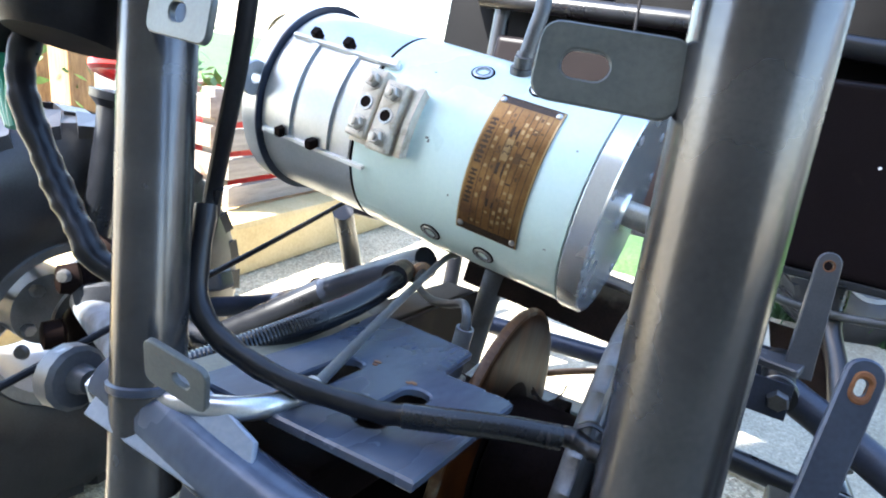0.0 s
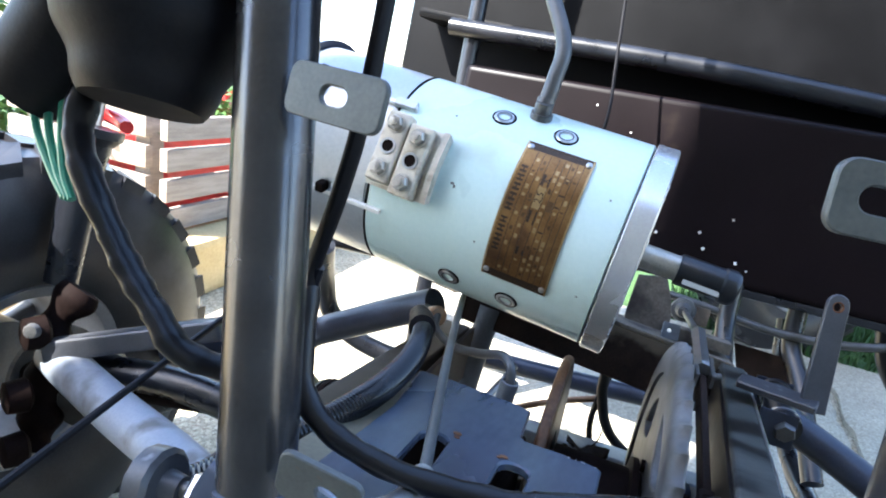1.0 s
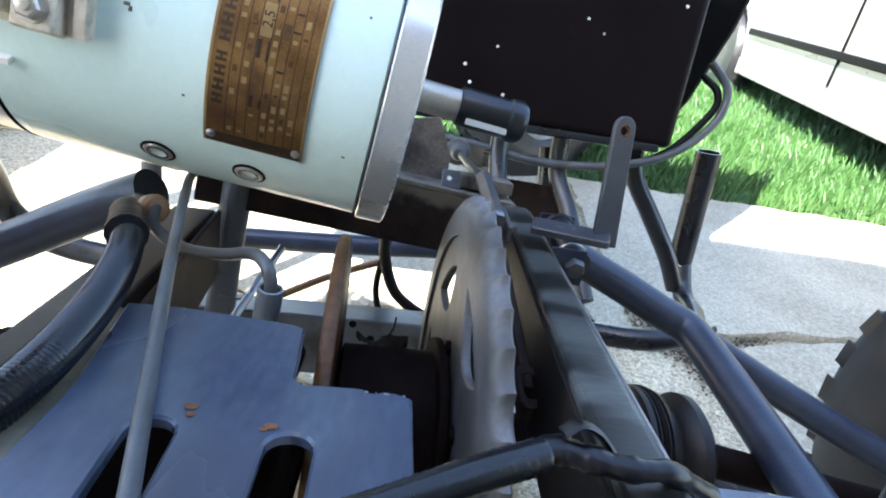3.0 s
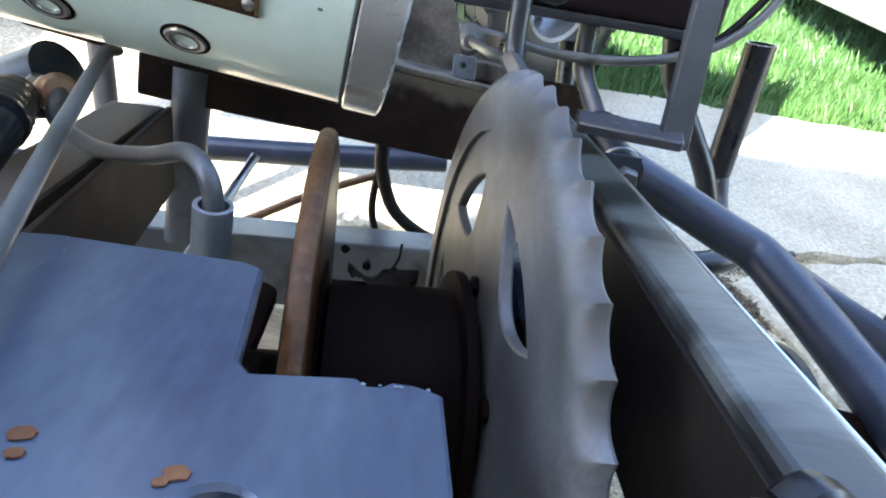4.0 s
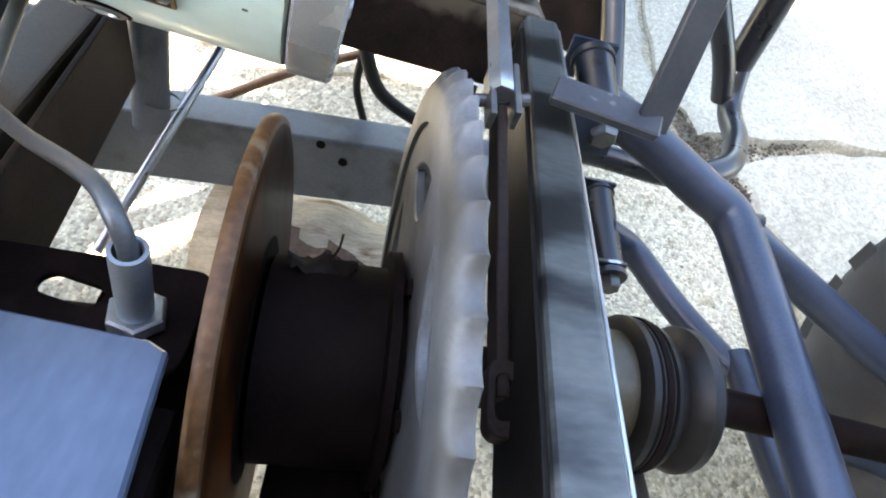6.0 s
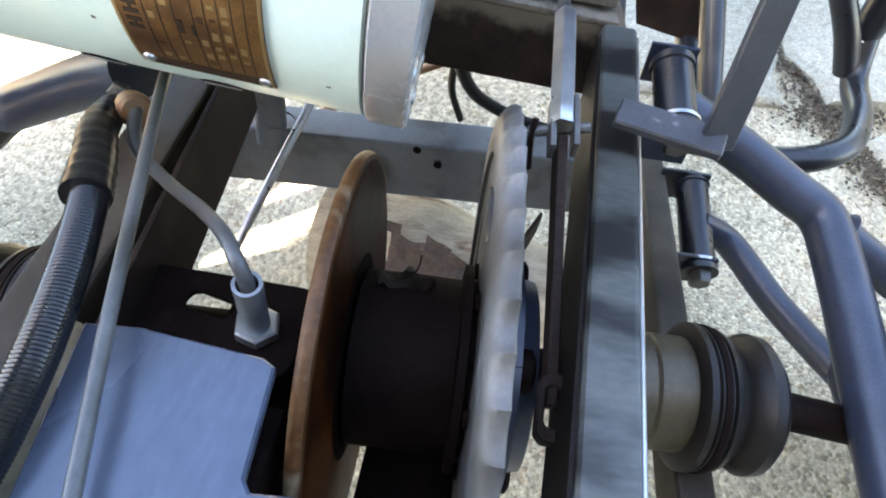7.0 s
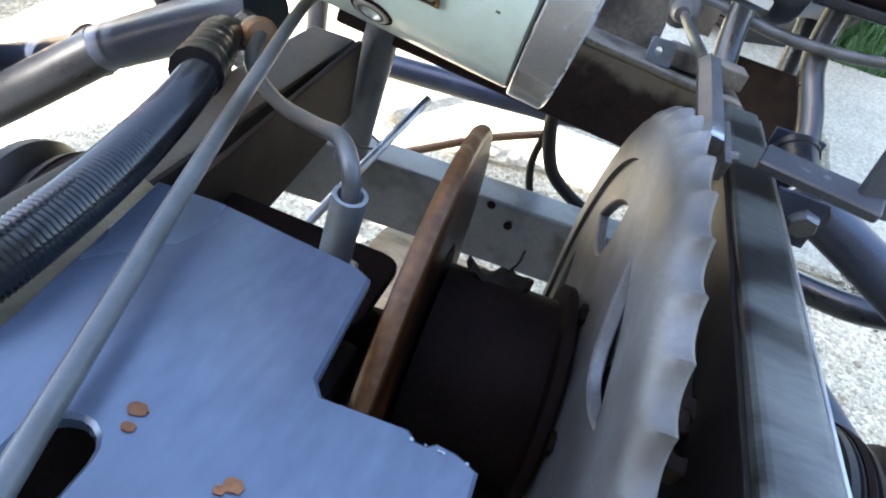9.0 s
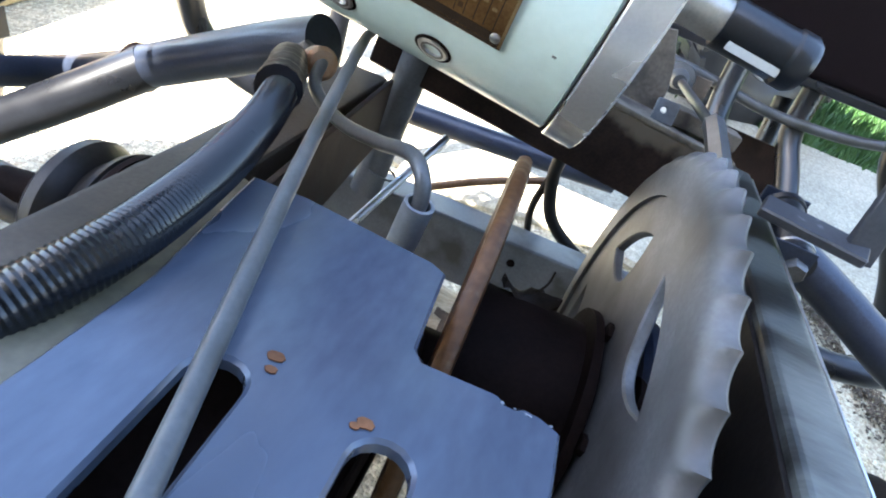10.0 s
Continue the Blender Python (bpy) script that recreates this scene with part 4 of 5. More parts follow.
part("weld_bead", revolve([(-0.004, 0.016), (0, 0.0195), (0.004, 0.016)], (0.3827, 1.015, 0.5325), (-0.026, -0.023, 0.2), 18), STEEL, chassis)
part("brace", sweep([(0.2501, 0.9945, 0.7096), (0.2641, 0.9947, 0.6616), (0.302, 0.9915, 0.6072), (0.3455, 0.9892, 0.5452), (0.3744, 0.9922, 0.4932)], 0.0145, 16), BLACKPAINT, chassis)
part("brace", sweep([(0.1467, 1.118, 0.6755), (0.1576, 1.077, 0.5547), (0.175, 0.9509, 0.4868), (0.1903, 0.85, 0.4624)], 0.0145, 16), BLACKPAINT, chassis)
part("tank_post", sweep([(0.035, 0.955, 0.726), (0.037, 0.945, 0.665), (0.044, 0.91, 0.61), (0.05, 0.84, 0.56)], 0.0135, 18), BLACKPAINT, chassis, "bent black upright tube")
part("tank_post", sweep([(0.131, 0.98, 0.726), (0.134, 0.97, 0.655), (0.154, 0.93, 0.6), (0.178, 0.85, 0.5)], 0.0135, 18), BLACKPAINT, chassis, "bent black upright tube")
part("left_post", sweep([(-0.4763, 1.012, 0.4513), (-0.485, 0.9635, 1.522)], 0.015, 16), BLACKPAINT, chassis)
part("left_brace", sweep([(-0.5141, 0.6823, 0.6569), (-0.5427, 0.751, 0.5944), (-0.5389, 0.7891, 0.5313), (-0.481, 0.8282, 0.4873), (-0.3253, 0.861, 0.4717)], 0.0155, 16), BLACKPAINT, chassis, "bent black brace tube")
part("left_brace", sweep([(-0.5484, 0.754, 0.6586), (-0.479, 0.7777, 0.658)], 0.014, 14), BLACKPAINT, chassis)
part("seat_bar", sweep([(-0.52, 0.97, 1.052), (-0.13, 0.97, 1.04), (0.14, 0.97, 1.02), (0.32, 0.99, 1.01), (0.4, 1.05, 1.01), (0.43, 1.16, 1.01)], 0.0155, 18), BLACKPAINT, chassis, "glossy black cross bar")
part("tank_tray", rbox((0.66, 0.2, 0.012), pose(-0.06, 1.05, 0.715), 0.003), BLACKPAINT, chassis, "black tray under the tank")
part("flap", slab([(-0.052, 0.057), (0.042, 0.055), (0.076, -0.075), (-0.014, -0.058)], [], 0.004, Matrix.Translation((0.113, 0.985, 0.577)) @ pose(0, 0, 0, 90), 0.001), RUSTDARK, chassis, "brown rubber flap")

# cage tubes that stand in front, with their lugs
LX, LY, RX, RY = -0.237, 0.172, 0.014, 0.178
for foot, head in (((-0.206, 0.1724, 0.585), (-0.342, 0.1768, 1.4)), ((0.0179, 0.1836, 0.585), (-0.0186, 0.0972, 1.4))):
    part("cage_tube", sweep([foot, head], 0.0172, 28), TUBE, chassis, "satin grey steel cage tube")
part("cage_collar", revolve([(0, 0.0174), (0.0008, 0.0186), (0.0042, 0.0186), (0.005, 0.0174)], (-0.2146, 0.1727, 0.636), (-0.164, 0.005, 0.986)), PAINT, chassis)


def lug(cx, cy, cz, w, h, sw, sh, rot, mat=LUG, t=0.0032, sx=0.004):
    """A steel tab with a slotted hole, welded to a tube."""
    m = Matrix.Translation((cx, cy, cz)) @ pose(0, 0, 0, *rot) @ pose(0, 0, 0, 90)
    return part("lug", slab(rounded(w, h, 0.005), [oval(sx, 0, sw, sh)[::-1]], t, m, 0.0005), mat, chassis, "grey steel tab with a slot")


lug(LX + 0.036, LY - 0.0185, 0.8085, 0.045, 0.0205, 0.0125, 0.0075, (0, 4, -6), sx=0.0)
lug(-0.0245, 0.1485, 0.807, 0.038, 0.0202, 0.0125, 0.0072, (0, 0, 14), sx=-0.006)
lug(LX + 0.06, LY - 0.015, 0.661, 0.036, 0.024, 0.010, 0.0065, (18, 8, 8))
part("weld_rust", rbox((0.0018, 0.0022, 0.0195), pose(-0.0038, 0.1551, 0.8083, 0, 0, 38), 0.001), ORANGE, chassis, "rusty weld")
part("rear_bar", sweep([(LX, LY, 0.634), (-0.1207, 0.1798, 0.6094), (RX, RY, 0.618)], 0.016, 18), PLATE, chassis)
part("gusset", slab([(0, 0), (0.10, 0.0), (0.085, 0.03), (0.0, 0.05)], [], 0.004, Matrix.Translation((LX + 0.005, LY - 0.018, 0.62)) @ pose(0, 0, 0, 62, 8, 8)), PALEPAINT, chassis)
part("gusset", slab([(-0.02, -0.03), (0.07, -0.03), (0.07, 0.05), (0.01, 0.05)], [], 0.004, Matrix.Translation((0.0395, 0.2533, 0.6213)) @ pose(0, 0, 0, 0, 4, 4)), PLATE, chassis, "grey gusset plate")
strap5 = part("strap_lug", slab(rounded(0.0125, 0.11, 0.006), [oval(0, 0.045, 0.004, 0.006)], 0.003, Matrix.Translation((0.057, 0.22, 0.688)) @ pose(0, 0, 0, 78, 8, 12)), PAINT, chassis, "dark strap with an orange worn hole")
part("worn_ring", slab(oval(0, 0.045, 0.0075, 0.012), [oval(0, 0.045, 0.004, 0.0065)], 0.0042, Matrix.Translation((0.057, 0.22, 0.688)) @ pose(0, 0, 0, 78, 8, 12)), ORANGE, strap5, "orange worn ring")

part("clamp_tab", slab(rounded(0.02, 0.02, 0.002), [oval(-0.002, 0.001, 0.0055, 0.0055)], 0.003, Matrix.Translation((-0.045, 0.712, 0.668)) @ pose(0, 0, 0, 70, 0, 4)), CROSS, chassis, "small grey tab with a hole")
part("clamp_bar", rbox((0.062, 0.026, 0.014), pose(-0.008, 0.728, 0.666, 0, 3, 3), 0.002), DUST, chassis, "dusty clamp bar on the beam")
part("chain_shield", slab([(-0.012, -0.055), (0.006, -0.05), (0.014, 0.0), (0.01, 0.05), (-0.006, 0.055), (-0.014, 0.01)], [], 0.003, Matrix.Translation((-0.026, 0.55, 0.53)) @ pose(0, 0, 0, 20, 90, 0)), RUSTDARK, chassis, "rust-brown shield behind the sprocket")

# stay bracket bolted on the rail
stay = thing("stay_bracket", (0.0404, 0.5372, 0.6578), "cranked grey flat-bar bracket welded on the rail", "bracket")
part("foot", slab(rounded(0.064, 0.021, 0.002), [], 0.007, Matrix.Translation((0.0456, 0.5543, 0.6661)) @ pose(0, 0, 0, 14, 0, -16), 0.0012), GREYBAR, stay)
arm = part("arm", slab([(-0.011, 0), (0.011, 0)] + [(0.0092 * math.cos(math.pi * k / 10), 0.0955 + 0.0098 * math.sin(math.pi * k / 10)) for k in range(11)], [oval(0, 0.094, 0.0075, 0.0076)], 0.005, Matrix.Translation((0.0738, 0.5506, 0.6591)) @ pose(0, 0, 0, 84, 0, 12)), GREYBAR, stay)
part("worn_ring", slab(oval(0, 0.094, 0.0108, 0.0109), [oval(0, 0.094, 0.0075, 0.0076)], 0.0056, Matrix.Translation((0.0738, 0.5506, 0.6591)) @ pose(0, 0, 0, 84, 0, 12)), ORANGE, arm, "orange rusted hole edge")

# ---- bearing carrier plate ----
carrier = thing("carrier_plate", (-0.1567, 0.2917, 0.635), "blue-grey painted steel plate with two slots and a ragged cut edge", "plate")
random.seed(2)
edge = [(-0.103 + 0.0028 * i, 0.319 + random.uniform(-0.0014, 0.0014)) for i in range(8)]
outer = [(-0.2245, 0.3765), (-0.2, 0.379), (-0.141, 0.3745), (-0.1345, 0.371), (-0.1298, 0.323), (-0.126, 0.3185)] + edge + [(-0.079, 0.3165), (-0.0765, 0.2), (-0.206, 0.19), (-0.208, 0.257), (-0.21, 0.3), (-0.216, 0.331)]
part("plate", slab(outer[::-1], [oval(-0.170, 0.252, 0.017, 0.066, turn=4), oval(-0.122, 0.252, 0.0175, 0.063, turn=2)], 0.006, pose(0, 0, 0.638), 0.0012), PLATE, carrier)
part("side_flange", slab([(-0.224, 0.3765), (-0.2155, 0.331), (-0.2095, 0.3), (-0.2075, 0.257), (-0.2055, 0.19), (-0.228, 0.19), (-0.231, 0.3), (-0.239, 0.345), (-0.25, 0.384)], [], 0.005, pose(0, 0, 0.635), 0.001), OLIVEPAINT, carrier, "olive-stained side flange")
random.seed(14)
for i in range(5):
    x, s = random.uniform(-0.101, -0.08), random.uniform(0.0004, 0.0009)
    part("chip", slab([(x + s * math.cos(a) * random.uniform(0.5, 1.3), 0.317 + s * math.sin(a) * random.uniform(0.4, 1.0)) for a in (math.tau * k / 9 for k in range(9))], [], 0.0003, pose(0, 0, 0.6413), 0.00004), LIGHTGREY, carrier, "bright chipped paint")
for x, y, s in ((-0.163, 0.2925, 0.0028), (-0.1315, 0.2855, 0.0026), (-0.1615, 0.2875, 0.0019), (-0.1338, 0.2832, 0.0016)):
    part("rust_spot", slab([(x + s * math.cos(a) * random.uniform(0.85, 1.1), y + s * math.sin(a) * random.uniform(0.6, 0.8)) for a in (math.tau * i / 23 for i in range(23))], [], 0.0004, pose(0, 0, 0.6414), 0.00005), ORANGE, carrier, "orange-brown rust spot")
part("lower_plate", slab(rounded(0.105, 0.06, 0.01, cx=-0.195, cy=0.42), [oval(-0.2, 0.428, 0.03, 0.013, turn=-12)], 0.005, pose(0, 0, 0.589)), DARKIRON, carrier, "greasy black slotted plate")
# black box and sheets added below plate and hub so the gaps stay dark
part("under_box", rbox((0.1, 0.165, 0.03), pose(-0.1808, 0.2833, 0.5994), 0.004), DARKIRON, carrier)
part("dark_sheet", rbox((0.066, 0.38, 0.012), pose(-0.0769, 0.3336, 0.4586), 0.003), DARKIRON, carrier, "added black sheet below the hub")

# second added sheet, left of the disc
part("dark_sheet", rbox((0.085, 0.33, 0.012), pose(-0.1746, 0.2792, 0.5405), 0.003), DARKIRON, carrier)

# ---- axle with disc, hub and sprocket ----
AY, AZ = 0.4466, 0.5355
XA = (1, 0, 0)


def yawed(bm):
    """Turns a piece of the axle with the frame, which stands a little askew."""
    bmesh.ops.rotate(bm, cent=(-0.09, AY, AZ), matrix=Matrix.Rotation(radians(3.1), 3, "Z"), verts=bm.verts)
    return bm


axle = thing("rear_axle", (-0.1, AY, AZ - 0.06), "greasy black axle hub drum on the rear shaft", "axle")
part("drum", yawed(revolve([(0, 0.05), (0.002, 0.056), (0.036, 0.0562), (0.072, 0.056), (0.074, 0.05)], (-0.121, AY, AZ), XA, 96)), DARKIRON, axle)
part("shaft", yawed(revolve([(0, 0.018), (0.32, 0.018)], (-0.3, AY, AZ), XA, 24)), DARKIRON, axle)
part("bearing_flange", yawed(revolve([(0, 0.03), (0.0, 0.07), (0.003, 0.074), (0.009, 0.074), (0.010, 0.062), (0.020, 0.06), (0.022, 0.035)], (-0.033, AY, AZ), XA, 56)), PAINT, axle, "dark blue-grey bearing flange")
for i in range(4):
    a = math.tau * i / 4 + 0.5
    part("flange_lug", yawed(revolve([(0, 0.012), (0.016, 0.012), (0.018, 0.009)], (-0.034, AY + 0.062 * math.cos(a), AZ + 0.062 * math.sin(a)), XA, 16)), DARKIRON, axle)
part("left_bearing", yawed(revolve([(0, 0.02), (0.002, 0.034), (0.03, 0.034), (0.032, 0.02)], (-0.2, AY, AZ), XA, 32)), DARKIRON, axle)

disc = thing("brake_disc", (-0.1263, AY, AZ - 0.13), "rust-brown brake disc on the axle", "brake disc")
part("disc", yawed(revolve([(-0.004, 0.05), (-0.0042, 0.1), (-0.0048, 0.118), (-0.0046, 0.1238), (-0.0036, 0.1273), (0.0036, 0.1273), (0.0046, 0.1238), (0.0048, 0.118), (0.0042, 0.1), (0.004, 0.05)], (-0.1263, AY, AZ), XA, 240)), RUST, disc)
part("disc_edge", yawed(revolve([(-0.0042, 0.1258), (-0.0036, 0.1288), (-0.0018, 0.1302), (0, 0.1305), (0.0018, 0.1302), (0.0036, 0.1288), (0.0042, 0.1258)], (-0.1263, AY, AZ), XA, 240, closed=True)), EDGE, disc, "brighter worn rim of the disc")
part("disc_carrier", yawed(revolve([(0.0045, 0.055), (0.0052, 0.062), (0.0045, 0.066)], (-0.1263, AY, AZ), XA, 64)), DARKIRON, disc)

TEETH = 51
SR = 0.168


def toothed_rim():
    """The rim of a worn sprocket: round on its inner side, with scallops cut in towards the other."""
    bm = bmesh.new()
    per = 12
    n = TEETH * per
    stations = [(-0.0058, 0.139, 0.0), (-0.0058, SR - 0.0125, 0.0), (-0.0048, SR - 0.0088, 0.06), (-0.003, SR - 0.005, 0.3), (-0.001, SR - 0.0024, 0.6), (0.0015, SR - 0.0006, 0.85), (0.0045, SR + 0.0002, 1.0), (0.0058, SR - 0.0008, 1.0), (0.0058, 0.139, 0.0)]
    rings = []
    for x, r, amp in stations:
        ring = []
        for i in range(n):
            u = abs((i % per) / per - 0.5) / 0.48
            cut = 0.0056 * max(0.0, 1 - u * u) ** 0.8 * (0.85 + 0.3 * noise.noise(Vector((i // per * 0.7, 3, 1))))
            a = math.tau * i / n + radians(5)
            rr = r - cut * amp
            ring.append(bm.verts.new((-0.0453 + x, AY + rr * math.cos(a), AZ + rr * math.sin(a))))
        rings.append(ring)
    for a, b in zip(rings, rings[1:] + rings[:1]):
        for i in range(n):
            k = (i + 1) % n
            bm.faces.new((a[i], a[k], b[k], b[i]))
    return bm


def half_moon(mid, half, r0, r1, n=18):
    """A window in a wheel's web: its outer side follows the rim, its inner side bulges to the hub, with pointed ends."""
    pts = []
    for i in range(n + 1):
        a = mid - half + 2 * half * i / n
        pts.append((r1 * math.cos(a), r1 * math.sin(a)))
    for i in range(n - 1, 0, -1):
        u = 2 * i / n - 1
        a = mid + half * u
        r = r1 - (r1 - r0) * (1 - u * u) ** 0.7 * (1.0 + 0.12 * u)
        pts.append((r * math.cos(a), r * math.sin(a)))
    return pts


spr = thing("rear_sprocket", (-0.0453, AY, AZ - 0.15), "large worn grey steel chain sprocket with scalloped teeth", "sprocket")
SM = Matrix.Translation((-0.0453, AY, AZ)) @ Matrix(((0, 0, 1, 0), (1, 0, 0, 0), (0, 1, 0, 0), (0, 0, 0, 1)))
windows = [half_moon(math.tau * i / 6 + radians(-3.7), radians(17.6), 0.087, 0.117) for i in range(6)]
part("toothed_rim", yawed(toothed_rim()), SPROCKET, spr)
part("web", yawed(slab([(0.143 * math.cos(math.tau * i / 120), 0.143 * math.sin(math.tau * i / 120)) for i in range(120)], windows, 0.006, SM, 0.001)), SPROCKET, spr)
part("hub_boss", yawed(revolve([(0, 0.06), (0.001, 0.066), (0.006, 0.066), (0.007, 0.06)], (-0.0585, AY, AZ), XA, 40)), DARKIRON, spr)
for i in range(6):
    a = math.tau * i / 6 + radians(26)
    part("bolt", yawed(hexbolt((-0.0485, AY + 0.064 * math.cos(a), AZ + 0.064 * math.sin(a)), (-1, 0, 0), 0.0055, 0.003)), DARKIRON, spr)

leaf = thing("dried_leaf", (-0.0976, 0.4585, 0.5954), "torn dry dark brown leaf lying on the hub", "leaf")
lb = bmesh.new()
random.seed(8)
grid = []
for i in range(13):
    u = i / 12
    half = 0.011 * math.sin(math.pi * min(1.0, 0.12 + 0.86 * u)) * random.uniform(0.65, 1.25)
    grid.append([lb.verts.new((-0.113 + 0.036 * u, 0.468 + half * (j - 2) / 2, 0.592 + 0.004 * math.sin(u * 7 + j) - 0.0022 * (j - 2) ** 2 * math.sin(u * 3) + 0.0025 * random.random())) for j in range(5)])
for i in range(12):
    for j in range(4):
        lb.faces.new((grid[i][j], grid[i + 1][j], grid[i + 1][j + 1], grid[i][j + 1]))
part("blade", lb, DRYLEAF, leaf)
part("stalk", sweep([(-0.092, 0.468, 0.594), (-0.088, 0.472, 0.6), (-0.087, 0.476, 0.607)], 0.0007, 5), DRYLEAF, leaf)

# drive shafts with folded boots
def drive_shaft(name, x0, sgn, wheel_x, label):
    root = thing(name, (x0, AY, AZ - 0.05), label, "drive shaft")
    part("joint_housing", yawed(revolve([(0, 0.03), (0.0, 0.037), (0.017, 0.037), (0.018, 0.0355), (0.02, 0.037), (0.044, 0.037), (0.045, 0.034)], (x0, AY, AZ), (sgn, 0, 0), 40)), OLIVE, root, "grease-stained joint housing")
    part("boot", yawed(revolve([(0.0400, 0.0348), (0.0409, 0.0435), (0.0434, 0.0474), (0.0476, 0.0474), (0.0489, 0.0444), (0.0502, 0.0465), (0.0570, 0.0461), (0.0583, 0.0439), (0.0595, 0.0461), (0.0638, 0.0444), (0.0689, 0.0383), (0.0731, 0.0365), (0.0766, 0.0418), (0.0825, 0.0452), (0.0893, 0.0444), (0.0944, 0.0391), (0.0970, 0.0313), (0.1012, 0.0261), (0.1029, 0.0157)], (x0, AY, AZ), (sgn, 0, -0.03), 48)), BOOT, root, "folded dark rubber boot")
    part("boot_clamp", yawed(revolve([(0.0515, 0.0455), (0.0517, 0.0473), (0.0557, 0.0473), (0.0559, 0.0455)], (x0, AY, AZ), (sgn, 0, -0.03), 48)), DARKIRON, root)
    part("shaft", yawed(sweep([(x0 + sgn * 0.1, AY, AZ - 0.002), (wheel_x, AY, 0.472)], 0.0125, 18)), DARKIRON, root)
    return root


drive_shaft("drive_shaft", 0.045, 1, 0.46, "drive shaft with ribbed dark rubber boot and olive joint housing")
drive_shaft("drive_shaft", -0.275, -1, -0.70, "drive shaft with a folded grey-black boot beside the conduit")

# ---- brake rod, turnbuckle and lever ----
rod = thing("brake_cable", (-0.0222, 0.6148, 0.655), "brake cable with steel turnbuckle and rubber end boot", "cable")
part("grommet", revolve([(0, 0.012), (0.002, 0.0165), (0.006, 0.0175), (0.010, 0.0165), (0.012, 0.011), (0.035, 0.007)], (-0.0295, 0.8687, 0.6782), (-0.03, -1, 0.02), 22), GREYCABLE, rod, "grey rubber end boot")
part("hanger", rbox((0.05, 0.003, 0.026), pose(-0.0186, 0.876, 0.6735), 0.001), DUST, rod)
part("inner_rod", sweep([(-0.0285, 0.8548, 0.6779), (-0.0219, 0.6063, 0.6868)], 0.0042, 12), DULLSTEEL, rod)
part("turnbuckle", sweep([(-0.0222, 0.6322, 0.6863), (-0.0224, 0.6201, 0.6871), (-0.0203, 0.5479, 0.6754), (-0.0194, 0.5329, 0.6712)], 0.0075, 6), STEEL, rod, "grey hexagonal turnbuckle")
part("fork", beam((-0.0255, 0.5526, 0.6728), (-0.0236, 0.5176, 0.6641), 0.0035, 0.013, 0.001), DULLSTEEL, rod)
part("fork", beam((-0.0128, 0.5553, 0.6745), (-0.0108, 0.5197, 0.6657), 0.0035, 0.013, 0.001), DULLSTEEL, rod)
part("lever", beam((-0.0182, 0.5328, 0.6612), (-0.0081, 0.3935, 0.6044), 0.006, 0.016, 0.0015), RUSTDARK, rod, "rust-brown lever")
part("clevis", slab(rounded(0.014, 0.034, 0.006), [oval(0, 0, 0.007, 0.02)], 0.012, Matrix.Translation((-0.0081, 0.3911, 0.6078)) @ pose(0, 0, 0, 15)), RUSTDARK, rod)
part("pin", sweep([(-0.0374, 0.5339, 0.6635), (-0.0026, 0.5403, 0.668)], 0.0035, 10), DULLSTEEL, rod)
part("split_pin", sweep([(-0.0343, 0.5349, 0.6728), (-0.0352, 0.5315, 0.6614), (-0.0327, 0.5315, 0.6388)], 0.002, 6), RUSTDARK, rod)

# ---- suspension arms ----
def bushing(parent, a, b, r, label=""):
    a, b = Vector(a), Vector(b)
    d = (b - a).normalized()
    L = (b - a).length
    p = part("bushing", revolve([(0, r * 0.7), (0, r), (0.006, r), (0.007, r * 0.9), (L - 0.007, r * 0.9), (L - 0.006, r), (L, r), (L, r * 0.7)], a, d, 26), BLACKPAINT, parent, label)
    part("collar_ring", revolve([(0.008, r * 0.9), (0.0082, r * 1.02), (0.011, r * 1.02), (0.0112, r * 0.9)], a, d, 26), STEEL, p)
    part("bolt_head", hexbolt(a, -d, r * 0.62, 0.012), DULLSTEEL, p)
    part("nut", hexbolt(b, d, r * 0.6, 0.01), DULLSTEEL, p)
    return p


arm_r = thing("suspension_arm", (0.1188, 0.6333, 0.5855), "dark grey tubular suspension wishbone with bolted bushings", "suspension arm", "suspension arms")
bushing(arm_r, (0.0711, 0.6087, 0.6235), (0.0682, 0.675, 0.641), 0.0165)
part("mount_plate", rbox((0.034, 0.004, 0.034), pose(0.064, 0.604, 0.622), 0.001), PAINT, arm_r)
part("mount_plate", rbox((0.036, 0.004, 0.032), pose(0.068, 0.681, 0.637), 0.001), PAINT, arm_r)
part("tube", sweep([(0.0694, 0.648, 0.626), (0.13, 0.632, 0.6025), (0.17, 0.616, 0.586), (0.196, 0.602, 0.576), (0.203, 0.56, 0.566), (0.206, 0.48, 0.55), (0.209, 0.40, 0.533), (0.212, 0.33, 0.517)], 0.0165, 20), PAINT, arm_r)
part("tube", sweep([(0.196, 0.602, 0.574), (0.272, 0.575, 0.541), (0.365, 0.535, 0.506), (0.435, 0.505, 0.49)], 0.0145, 18), PAINT, arm_r)
part("weld_bead", revolve([(-0.003, 0.0145), (0, 0.0185), (0.003, 0.0145)], (0.211, 0.597, 0.568), (0.8, -0.3, -0.35), 18), PAINT, arm_r)
low_r = thing("suspension_arm", (0.1984, 0.7047, 0.4157), "lower dark tubular wishbone with a bolted bushing", "suspension arm", "suspension arms")
bushing(low_r, (0.1625, 0.648, 0.444), (0.158, 0.752, 0.47), 0.018)
part("mount_plate", rbox((0.05, 0.004, 0.036), pose(0.15, 0.653, 0.445), 0.001), BLACKPAINT, low_r)
part("mount_plate", rbox((0.05, 0.004, 0.036), pose(0.147, 0.747, 0.469), 0.001), BLACKPAINT, low_r)
